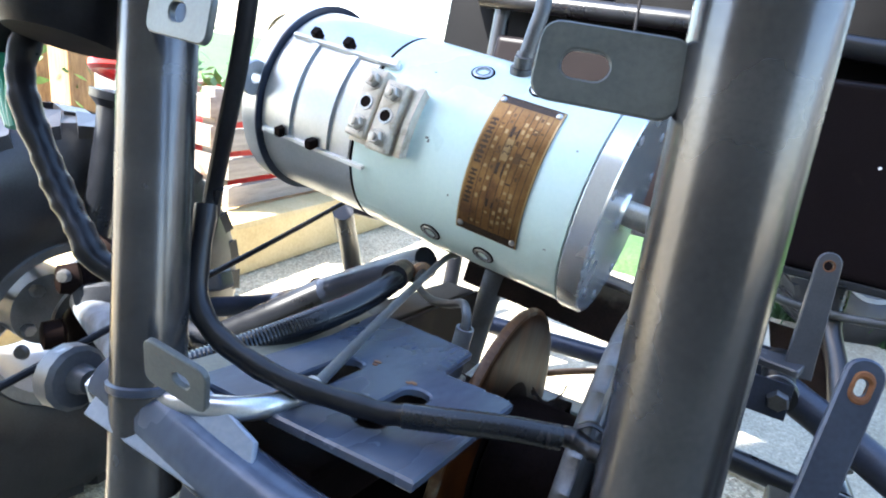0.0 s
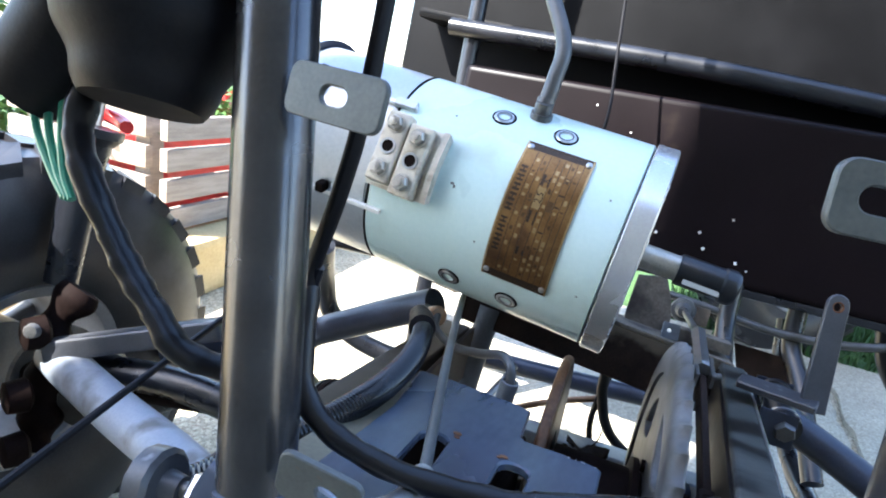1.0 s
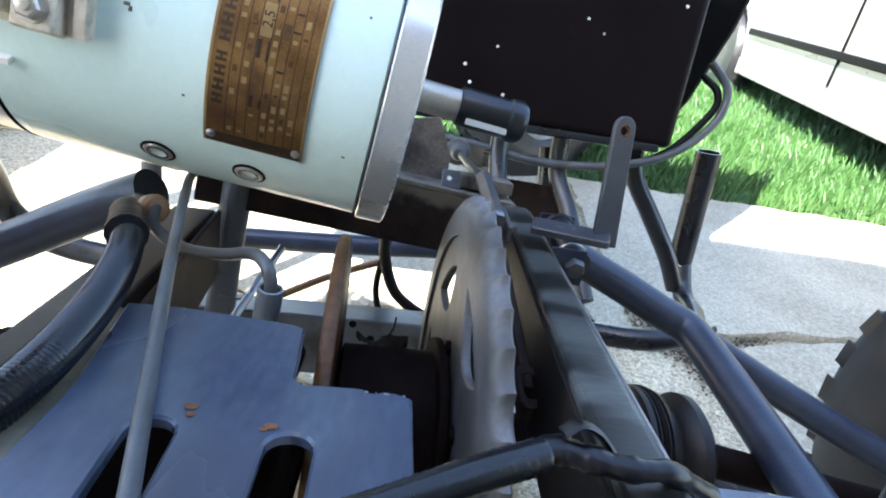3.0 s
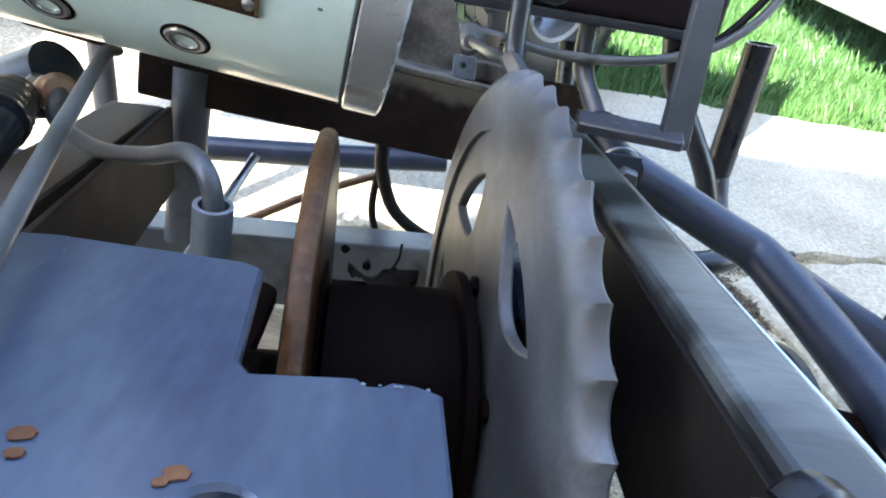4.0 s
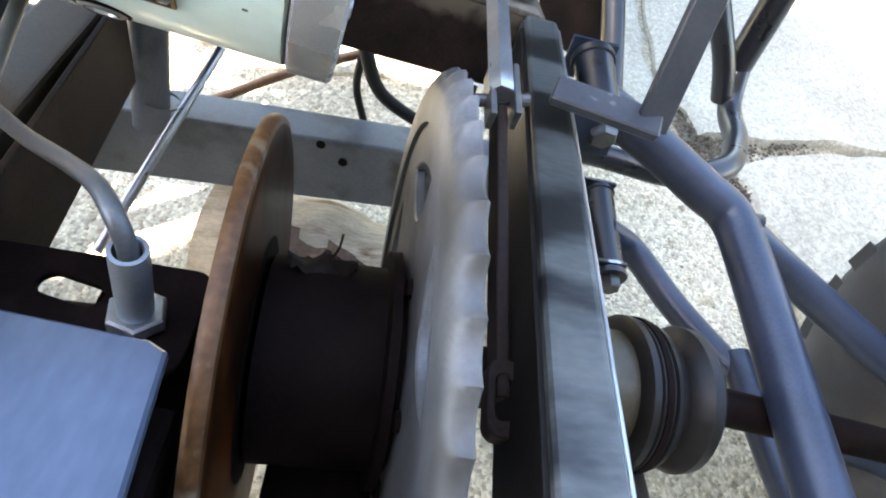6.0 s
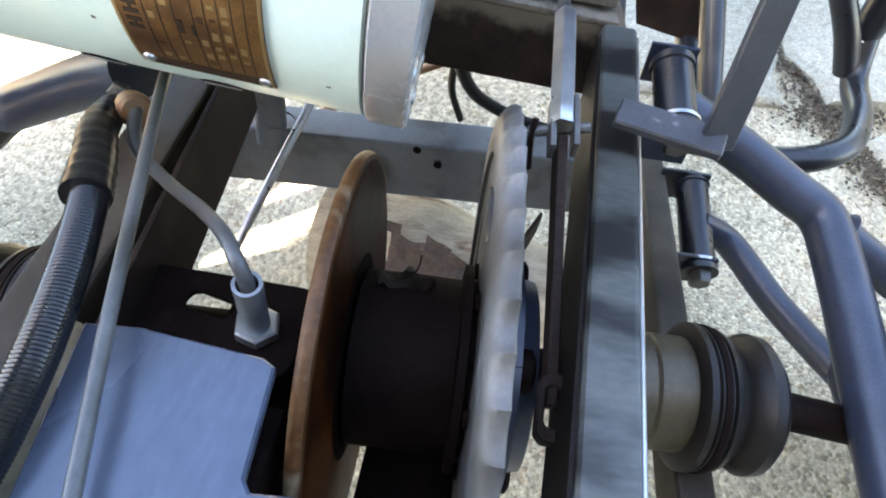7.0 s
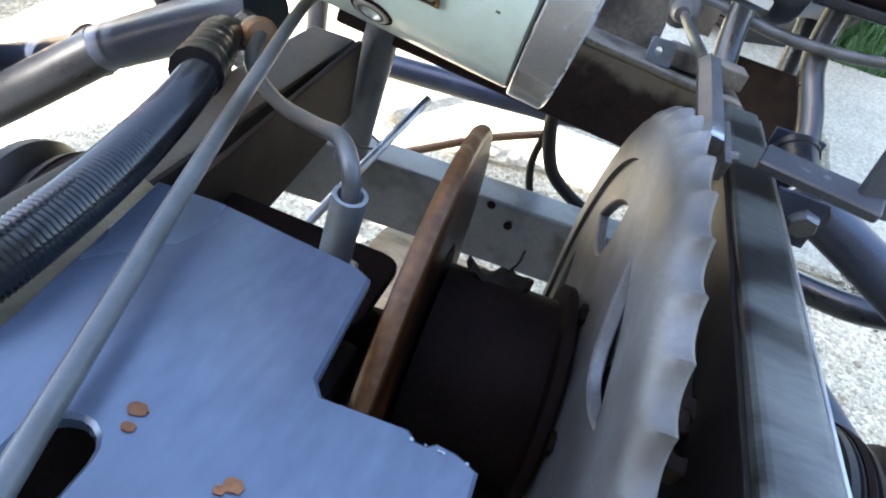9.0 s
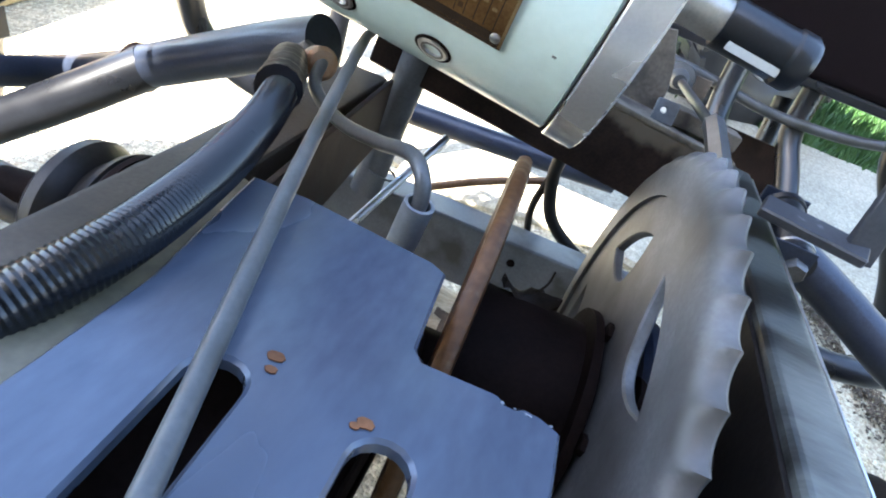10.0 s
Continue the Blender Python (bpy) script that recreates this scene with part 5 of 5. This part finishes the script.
part("tube", sweep([(0.1603, 0.7007, 0.4611), (0.204, 0.7025, 0.4376), (0.2561, 0.6373, 0.4165), (0.3335, 0.5506, 0.4061), (0.4523, 0.5029, 0.4046)], 0.0145, 18), PAINT, low_r)
part("tube", sweep([(0.2957, 0.6014, 0.4176), (0.308, 0.4976, 0.4013), (0.3163, 0.4079, 0.3963)], 0.0145, 18), PAINT, low_r)

arm_l = thing("suspension_arm", (-0.3691, 0.565, 0.5821), "grey-blue tubular suspension wishbone running to the wheel", "suspension arm", "suspension arms")
part("tube", sweep([(-0.285, 0.548, 0.654), (-0.33, 0.561, 0.631), (-0.4, 0.578, 0.5915), (-0.468, 0.592, 0.553)], 0.0175, 20), PAINT, arm_l)
part("tube", sweep([(-0.448, 0.587, 0.564), (-0.5, 0.562, 0.521), (-0.55, 0.546, 0.482), (-0.63, 0.524, 0.422)], 0.0182, 20), BLACKPAINT, arm_l, "black sleeved outer tube")
part("tube", sweep([(-0.42, 0.584, 0.581), (-0.5, 0.618, 0.537), (-0.6, 0.64, 0.49), (-0.69, 0.6, 0.46)], 0.0155, 20), PAINT, arm_l)
part("weld_bead", revolve([(-0.004, 0.018), (0, 0.0205), (0.004, 0.018)], (-0.4553, 0.5895, 0.56), (-0.87, 0.18, -0.48), 20), DARKIRON, arm_l)
part("bolt", hexbolt((-0.287, 0.533, 0.6475), (0, -1, 0.1), 0.008, 0.006), DULLSTEEL, arm_l)
low_l = thing("suspension_arm", (-0.5042, 0.3414, 0.537), "pale blue-grey lower wishbone with a box member", "suspension arm", "suspension arms")
part("tube", sweep([(-0.64, 0.4, 0.514), (-0.6, 0.387, 0.5135), (-0.506, 0.36, 0.5125), (-0.406, 0.33, 0.517), (-0.32, 0.3, 0.5195)], 0.0205, 22), PALEPAINT, low_l, "pale grey tube")
part("box_member", beam((-0.625, 0.38, 0.528), (-0.46, 0.437, 0.592), 0.028, 0.022, 0.005), GREYBAR, low_l)
part("tube", sweep([(-0.5884, 0.4108, 0.5125), (-0.475, 0.4223, 0.5256), (-0.3275, 0.4398, 0.5096)], 0.0165, 18), BLACKPAINT, low_l)
part("rod", sweep([(-0.408, 0.18, 0.541), (-0.429, 0.3, 0.575), (-0.464, 0.5, 0.631), (-0.497, 0.68, 0.682)], 0.0032, 8), RUBBER, low_l, "thin black link rod")


# ---- wheels ----
def wheel(at, label, seed):
    root = thing("wheel", at, label, "wheel", "wheels of the vehicle")
    c = Vector(at)
    ty = part("tyre", revolve([(-0.085, 0.108), (-0.098, 0.122), (-0.106, 0.16), (-0.108, 0.2), (-0.1, 0.242), (-0.088, 0.259), (-0.05, 0.263), (0.05, 0.263), (0.088, 0.259), (0.1, 0.242), (0.108, 0.2), (0.106, 0.16), (0.098, 0.122), (0.085, 0.108)], c, XA, 72, closed=True), TYRE, root)
    tv, tf = [], []
    for side in (1, -1):
        for i in range(30):
            a = math.tau * (i + (0.5 if side > 0 else 0)) / 30
            for x0, x1, lo, hi, skew in ((0.004, 0.05, 0.261, 0.2715, 0.05), (0.055, 0.1, 0.244, 0.2695, 0.09)):
                k = len(tv)
                for r in (lo, hi):
                    for x, da in ((x0, -0.074), (x0, 0.074), (x1, 0.066 + skew), (x1, -0.066 + skew)):
                        rr = r if x == x0 else r - (0.004 if x1 < 0.06 else 0.012)
                        tv.append((side * x, rr * math.cos(a + da), rr * math.sin(a + da)))
                tf += [(k, k + 1, k + 5, k + 4), (k + 1, k + 2, k + 6, k + 5), (k + 2, k + 3, k + 7, k + 6), (k + 3, k, k + 4, k + 7), (k + 4, k + 5, k + 6, k + 7)]
    tm = bpy.data.meshes.new("tread")
    tm.from_pydata(tv, [], tf)
    tm.materials.append(TYRE)
    tr = new("tread", tm)
    tr.parent = ty
    tagged(tr, "raised tread blocks", kind="stuff")
    rim = part("rim", revolve([(-0.088, 0.098), (-0.092, 0.111), (-0.085, 0.116), (-0.07, 0.11), (-0.03, 0.1), (0.03, 0.1), (0.07, 0.11), (0.085, 0.116), (0.092, 0.111), (0.088, 0.098), (0.03, 0.09), (-0.03, 0.09)], c, XA, 64, closed=True), ALLOY, root, "cast alloy rim")
    for i in range(5):
        a = math.tau * i / 5 + 0.2
        d = Vector((0, math.cos(a), math.sin(a)))
        part("spoke", beam(c + d * 0.035 + Vector((-0.04, 0, 0)), c + d * 0.096 + Vector((-0.05, 0, 0)), 0.02, 0.02, 0.005), ALLOY, rim)
    hub = part("hub", revolve([(-0.035, 0.0), (-0.035, 0.03), (-0.03, 0.05), (0.03, 0.05), (0.035, 0.03), (0.035, 0)], c, XA, 32), ALLOY, rim)
    for i in range(4):
        a = math.tau * i / 4 + 0.5
        for sx in (1, -1):
            part("wheel_nut", hexbolt((c.x + sx * 0.03, c.y + 0.038 * math.cos(a), c.z + 0.038 * math.sin(a)), (sx, 0, 0), 0.009, 0.012), STEEL, hub)
    return root


SETTING[0] = LEVEL
wl = wheel((-0.8, AY - 0.03, FLOOR + 0.2705), "dusty black treaded tyre on a cast alloy rim", 1)
wr = copy_thing(wl, Matrix.Translation((0.556, AY + 0.01, 0.2705)))
wf = copy_thing(wl, Matrix.Translation((0.30, 2.12, 0.25)) @ Matrix.Rotation(radians(-62), 4, "Z"))
tagged(wf, "small dusty wheel standing at the lawn's edge")

SETTING[0] = LEAN
knuckle = thing("wheel_knuckle", (-0.655, AY - 0.03, 0.4), "greasy dark cast wheel knuckle with brake parts", "knuckle")
part("upright", sweep([(-0.635, AY - 0.03, 0.585), (-0.645, AY - 0.05, 0.545), (-0.65, AY - 0.045, 0.495), (-0.645, AY - 0.05, 0.45), (-0.635, AY - 0.06, 0.41)], 0.02, 14, flat=0.7, radius=lambda i, s: 1.0 + 0.25 * math.sin(i * 0.8)), DARKIRON, knuckle)
for y, z in ((-0.09, 0.545), (-0.1, 0.48), (-0.095, 0.42)):
    part("ear", revolve([(0, 0.01), (0.002, 0.016), (0.02, 0.018), (0.024, 0.012)], (-0.635, AY + y, z), (0.3, 0.9, 0.1), 18), DARKIRON, knuckle)
part("brake_plate", revolve([(0, 0.03), (0, 0.055), (0.006, 0.055), (0.006, 0.03)], (-0.70, AY, 0.4655), XA, 40), DULLSTEEL, knuckle)
part("boot", revolve([(0, 0.03), (0.01, 0.045), (0.02, 0.04), (0.03, 0.046), (0.04, 0.036), (0.05, 0.03), (0.06, 0.016)], (-0.66, AY, 0.468), XA, 32), BOOT, knuckle, "dark rubber outer boot")
for y, z in ((-0.085, 0.552), (-0.12, 0.47)):
    part("bolt", revolve([(0, 0.006), (0.004, 0.0085), (0.009, 0.006), (0.01, 0)], (-0.625, AY + y, z), (0.5, -0.8, 0.1), 16), DULLSTEEL, knuckle)

shock = thing("shock_absorber", (-0.6212, 0.4229, 0.5951), "black shock absorber with a bright red coil spring", "shock absorber")
s0, s1 = Vector((-0.6663, 0.4141, 0.5858)), Vector((-0.6503, 0.4338, 1.108))
sd = (s1 - s0).normalized()
part("body", revolve([(0, 0.012), (0.0, 0.017), (0.13, 0.0195), (0.155, 0.022), (0.164, 0.031), (0.173, 0.032), (0.176, 0.012)], s0, sd, 28), BLACKPAINT, shock)
part("piston_rod", revolve([(0.17, 0.008), (0.5, 0.008)], s0, sd, 14), STEEL, shock)
su = sd.orthogonal().normalized()
sv = sd.cross(su)
part("coil_spring", sweep([s0 + sd * (0.181 + 0.034 * k / 14) + (su * math.cos(math.tau * k / 14) + sv * math.sin(math.tau * k / 14)) * 0.031 for k in range(14 * 9)], 0.0075, 8, steps=1), RED, shock, "bright red coil spring")

# ---- tank, seat back and fittings behind ----
tank = thing("fuel_tank", (0.01, 1.1, 0.6837), "glossy black-brown box tank with a green cap", "tank")
part("shell", rbox((0.76, 0.2, 0.262), pose(-0.09, 1.05, 0.853, 0, 0.8, 0), 0.012, 4), TANK, tank)
random.seed(21)
for i in range(16):
    x, z, r = random.uniform(-0.3, 0.26), random.uniform(0.74, 0.97), random.uniform(0.0012, 0.0028)
    part("paint_speck", revolve([(0, r), (0.0004, r * 0.8), (0.0004, 0)], (x, 0.9498, z), (0, -1, 0), 7), WHITE, tank, "tiny pale speck")
CAPX, CAPY, CAPZ = 0.213, 1.0, 0.982
cap = part("filler_cap", revolve([(0, 0.028), (0.004, 0.03), (0.018, 0.03), (0.022, 0.027), (0.022, 0.0)], (CAPX, CAPY, CAPZ), (0, 0, 1), 28), GREEN, tank, "green ribbed filler cap")
part("cap_neck", revolve([(-0.015, 0.025), (0.001, 0.025)], (CAPX, CAPY, CAPZ), (0, 0, 1), 24), TANK, tank)
for i in range(14):
    a = math.tau * i / 14
    part("rib", rbox((0.003, 0.003, 0.016), pose(CAPX + 0.0305 * math.cos(a), CAPY + 0.0305 * math.sin(a), CAPZ + 0.012), 0.0008, 1), GREEN, cap)
part("top_clip", revolve([(0, 0.012), (0.006, 0.01), (0.008, 0.0)], (CAPX - 0.01, CAPY, CAPZ + 0.022), (0, 0, 1), 18), STEEL, cap)

seatb = thing("seat_back", (-0.0659, 1.256, 0.7312), "dark grey moulded plastic bodywork and seat back", "bodywork")
part("panel", slab([(-0.70, 0.72), (0.2, 0.73), (0.37, 0.75), (0.395, 0.79), (0.443, 0.918), (0.488, 1.1), (0.55, 1.35), (0.6, 1.75), (-0.72, 1.75)][::-1], [], 0.03, Matrix.Translation((0, 1.18, 0)) @ pose(0, 0, 0, 90), 0.008), SEAT, seatb)
part("ledge", rbox((1.0, 0.12, 0.02), pose(-0.1429, 1.13, 1.073, 8, 4, 0), 0.008), SEAT, seatb)
random.seed(4)
for i in range(5):
    part("rivet", revolve([(0, 0.0018), (0.0012, 0.0012), (0.0012, 0)], (-0.3 + 0.155 * i, 1.16, 1.10 - 0.008 * i), (0, -1, 0), 8), STEEL, seatb)

lamp = thing("lamp_housing", (-0.86, 0.95, 0.86), "round olive-yellow lamp housing behind the motor", "lamp")
LC, LA = (-0.98, 1.0, 0.93), (0.5, -0.8, 0.15)
part("bowl", revolve([(0, 0.028), (0.012, 0.042), (0.04, 0.049), (0.043, 0.049), (0.043, 0.043), (0.035, 0.038), (0.028, 0.0)], LC, LA, 36), OCHRE, lamp)
part("rim", revolve([(0.04, 0.05), (0.042, 0.053), (0.047, 0.053), (0.048, 0.049), (0.044, 0.046)], LC, LA, 36, closed=True), OLIVEPAINT, lamp)
part("stem", sweep([(-0.87, 0.955, 0.91), (-0.82, 0.96, 0.8), (-0.7362, 0.9725, 0.7258), (-0.4811, 0.9846, 0.7129)], 0.012, 12), BLACKPAINT, lamp)

# ---- cables, hoses and conduit ----
def ribbed(i, s):
    return 1.0 + (0.028 if i % 2 else -0.028)


cond = thing("corrugated_conduit", (-0.2608, 0.4232, 0.6261), "black corrugated cable conduit with a taped end", "conduit")
line = curve_points([(-0.2789, 0.4945, 0.6501), (-0.2534, 0.4408, 0.6534), (-0.2348, 0.3882, 0.6539), (-0.2229, 0.3363, 0.6521), (-0.2225, 0.2857, 0.6451), (-0.2453, 0.2332, 0.6245), (-0.2887, 0.1923, 0.5925)], 52)
part("conduit", sweep(line, 0.009, 16, radius=ribbed, smooth=False), CONDUIT, cond)
part("taped_end", sweep([(-0.2529, 0.4373, 0.6555), (-0.2642, 0.4639, 0.6543), (-0.2774, 0.4909, 0.6522), (-0.2889, 0.5206, 0.6427), (-0.2882, 0.5447, 0.6363)], 0.0122, 14, radius=lambda i, s: 1.0 - 0.35 * s + 0.05 * math.sin(i * 2.4)), TAPE, cond, "black tape wrapping")
part("copper_clip", revolve([(-0.005, 0.0095), (0.006, 0.0105), (0.008, 0.008)], (-0.2716, 0.5171, 0.6496), (0.6, -0.6, 0.2), 16), COPPER, cond, "copper clip")

speed = thing("sensor_cable", (-0.1629, 0.4197, 0.5901), "grey cable running into a pale threaded sleeve with a nut", "cable")
part("cable", sweep([(-0.2695, 0.5194, 0.653), (-0.259, 0.4915, 0.6442), (-0.2322, 0.4719, 0.6388), (-0.2003, 0.4488, 0.6465), (-0.177, 0.4265, 0.6575), (-0.1655, 0.413, 0.6565), (-0.1611, 0.4088, 0.6465), (-0.1622, 0.41, 0.63)], 0.0039, 14), GREYCABLE, speed)
part("sleeve", sweep([(-0.1611, 0.409, 0.6445), (-0.1656, 0.4139, 0.6025)], 0.0074, 20, hollow=0.0018), LIGHTGREY, speed, "pale grey metal sleeve")
part("nut", revolve([(0, 0.0115), (0.001, 0.0128), (0.007, 0.0128), (0.008, 0.0115)], (-0.1664, 0.4152, 0.593), (0.05, 0, 1), 6), STEEL, speed)

thr = thing("throttle_cable", (-0.177, 0.3001, 0.6391), "grey throttle cable with a bright bent ferrule", "cable")
part("outer_cable", sweep([(-0.262, 0.568, 0.6665), (-0.2495, 0.525, 0.671), (-0.2245, 0.44, 0.664), (-0.197, 0.35, 0.656), (-0.158, 0.2275, 0.6435)], 0.0033, 14), GREYCABLE, thr)
part("ferrule", sweep([(-0.158, 0.2275, 0.6435), (-0.157, 0.205, 0.643), (-0.163, 0.187, 0.642), (-0.182, 0.176, 0.639), (-0.21, 0.169, 0.634), (-0.236, 0.166, 0.63)], 0.0058, 16, radius=lambda i, s: 1.14 if s < 0.12 else 1.0), STEEL, thr, "bright bent metal ferrule")
part("lock_nut", hexbolt((-0.232, 0.1662, 0.6305), (-0.97, -0.1, -0.15), 0.0098, 0.009), STEEL, thr)
part("stud", sweep([(-0.238, 0.1655, 0.6295), (-0.256, 0.163, 0.6265)], 0.0042, 12), DULLSTEEL, thr)
part("adjuster_knob", revolve([(-0.008, 0.006), (0, 0.008), (0.0, 0.0145), (0.002, 0.017), (0.011, 0.017), (0.013, 0.0135), (0.0135, 0.0)], (-0.254, 0.1632, 0.627), (-0.97, -0.1, -0.15), 14), GREYBAR, thr, "knurled grey adjuster knob")

bundle = thing("cable_bundle", (-0.0995, 0.2425, 0.643), "taped black cable bundle slung across the frame", "cable")
part("lead", sweep([(-0.226, 0.2, 0.725), (-0.21, 0.192, 0.676), (-0.17, 0.2, 0.656), (-0.12, 0.222, 0.6495), (-0.1, 0.231, 0.651)], 0.0056, 14, radius=lambda i, s: 1.0 + 0.06 * math.sin(i * 1.7)), TAPE, bundle)
part("ribbed_sleeve", sweep(curve_points([(-0.104, 0.229, 0.6505), (-0.085, 0.238, 0.653), (-0.06, 0.251, 0.656), (-0.036, 0.263, 0.6575)], 16), 0.0062, 14, radius=ribbed, smooth=False), CONDUIT, bundle, "ribbed black sleeve")
part("taped_joint", sweep([(-0.044, 0.259, 0.657), (-0.032, 0.2655, 0.6585), (-0.02, 0.264, 0.6575), (-0.006, 0.261, 0.657), (0.01, 0.263, 0.656), (0.03, 0.268, 0.645)], 0.0054, 12, radius=lambda i, s: 1.15 - 0.45 * s + 0.05 * math.sin(i * 2.1) + 0.07 * math.sin(i * 0.83), flat=0.85), TAPE, bundle, "bunched black tape")
part("tape_tail", sweep([(-0.03, 0.266, 0.665), (-0.024, 0.268, 0.668), (-0.016, 0.27, 0.664), (-0.01, 0.268, 0.658)], 0.0036, 8, flat=0.4), TAPE, bundle)
belt = thing("black_lead", (-0.222, 0.2, 0.78), "flat black lead hanging down beside the cage tube", "cable")
part("lead", sweep([(-0.229, 0.205, 0.718), (-0.229, 0.206, 0.735), (-0.22, 0.2, 0.765), (-0.214, 0.197, 0.80), (-0.212, 0.195, 0.84), (-0.214, 0.196, 0.93), (-0.22, 0.2, 1.2)], 0.0055, 12, flat=0.75), RUBBER, belt)
part("spade_end", sweep([(-0.229, 0.206, 0.735), (-0.233, 0.209, 0.72), (-0.237, 0.212, 0.706)], 0.0068, 12, flat=0.6), TAPE, belt)

harness = thing("wiring_harness", (-0.3112, 0.1672, 0.6905), "taped black wiring harness with green wires below a rubber cover", "wiring")
part("harness", sweep([(-0.352, 0.175, 0.80), (-0.348, 0.168, 0.775), (-0.337, 0.1664, 0.7546), (-0.32, 0.17, 0.73), (-0.306, 0.1726, 0.7125), (-0.288, 0.174, 0.697), (-0.272, 0.178, 0.682), (-0.25, 0.2, 0.672)], 0.0076, 16, radius=lambda i, s: 1.0 + 0.03 * math.sin(i * 1.3) + 0.05 * math.sin(i * 0.45) + (0.06 if i % 5 == 0 else 0.0), flat=0.7), TAPE, harness)
for dx in (-0.012, -0.004, 0.004):
    part("wire", sweep([(-0.372 + dx * 1.4, 0.172, 0.8), (-0.364 + dx * 1.2, 0.168, 0.772), (-0.352 + dx * 0.6, 0.165, 0.752), (-0.34 + dx * 0.3, 0.163, 0.74)], 0.0021, 8), GREENWIRE, harness, "green wire")
cover = thing("rubber_cover", (-0.3366, 0.1852, 0.7803), "black folded rubber cover hanging over the wiring", "cover")
part("sleeve_mouth", sweep([(-0.391, 0.17, 0.789), (-0.376, 0.172, 0.806), (-0.356, 0.176, 0.838), (-0.335, 0.18, 0.88)], 0.0245, 22, hollow=0.003, radius=lambda i, s: 0.95 + 0.4 * s), RUBBER, cover)
part("hood", sweep([(-0.309, 0.168, 0.79), (-0.312, 0.172, 0.82), (-0.32, 0.18, 0.87), (-0.335, 0.185, 1.02)], 0.048, 26, radius=lambda i, s: (0.55 + 0.7 * min(1.0, s * 3.2)) * (1 + 0.03 * math.sin(i))), RUBBER, cover)

fuel = thing("fuel_hose", (-0.0749, 0.8567, 0.4378), "pair of black hoses curving below the beam", "hose")
part("hose", sweep([(-0.107, 0.789, 0.5792), (-0.1037, 0.8127, 0.5343), (-0.0829, 0.8375, 0.4798), (-0.0317, 0.8622, 0.4382), (0.0227, 0.8818, 0.412)], 0.0075, 14), RUBBER, fuel)
part("hose", sweep([(-0.0996, 0.8024, 0.5808), (-0.112, 0.836, 0.4904), (-0.0991, 0.8573, 0.4279)], 0.0045, 12), RUBBER, fuel)
line2 = thing("brake_pipe", (-0.2196, 0.7858, 0.4778), "copper-brown brake pipe with a steel rod", "pipe")
part("pipe", sweep([(-0.3535, 0.7379, 0.4395), (-0.2632, 0.7614, 0.4673), (-0.1741, 0.8017, 0.5051), (-0.1045, 0.8383, 0.5251)], 0.0048, 12), COPPER, line2)
part("rod", sweep([(-0.215, 0.712, 0.5672), (-0.269, 0.5635, 0.4607)], 0.0042, 12), STEEL, line2, "thin steel rod")
part("zip_tie", revolve([(0, 0.0156), (0, 0.017), (0.0022, 0.017), (0.0022, 0.0156)], (-0.2634, 0.6946, 0.513), (0.15, 0.1, 1), 20, closed=True), CROSS, line2)
tankc = thing("grey_cables", (0.0813, 0.9768, 0.6657), "two grey cables running along the tank's foot", "cable")
part("cable", sweep([(-0.0718, 0.9428, 0.6884), (0.0163, 0.9513, 0.6797), (0.1024, 0.9568, 0.6698), (0.2056, 0.9543, 0.6794), (0.2964, 0.9631, 0.7105), (0.3555, 0.9782, 0.763), (0.3667, 0.9874, 0.8122), (0.3367, 0.9993, 0.8485)], 0.0062, 12), GREYCABLE, tankc)
part("cable", sweep([(-0.0623, 0.9563, 0.684), (0.0344, 0.9665, 0.6727), (0.1829, 0.9661, 0.6721), (0.2839, 0.9736, 0.7042), (0.3494, 0.9884, 0.7724), (0.3551, 0.9926, 0.8066), (0.3311, 1.006, 0.8288)], 0.0055, 12), RUBBER, tankc)

# ---- the log that props the frame ----
SETTING[0] = LEVEL
log = thing("prop_log", (-0.1, 0.66, FLOOR), "split pale log with brown bark lying under the frame", "log")
lg = sweep([(-0.24, 0.70, FLOOR + 0.075), (-0.13, 0.685, FLOOR + 0.075), (-0.03, 0.655, FLOOR + 0.075), (0.08, 0.63, FLOOR + 0.07)], 0.075, 26, radius=lambda i, s: 1.0 + 0.05 * math.sin(i * 0.9))
part("wood", lg, LOGWOOD, log)
bk = bmesh.new()
random.seed(6)
bg = [[bk.verts.new((-0.16 + 0.12 * i / 12, 0.61 + 0.06 * j / 6 - 0.03 * i / 12 + 0.006 * random.random(), FLOOR + 0.128 + 0.004 * j + 0.012 * random.random())) for j in range(7)] for i in range(13)]
for i in range(12):
    for j in range(6):
        if random.random() < (0.35 if i in (0, 11) or j in (0, 5) else 1.1):
            bk.faces.new((bg[i][j], bg[i + 1][j], bg[i + 1][j + 1], bg[i][j + 1]))
part("bark", bk, BARK, log, "torn brown bark")
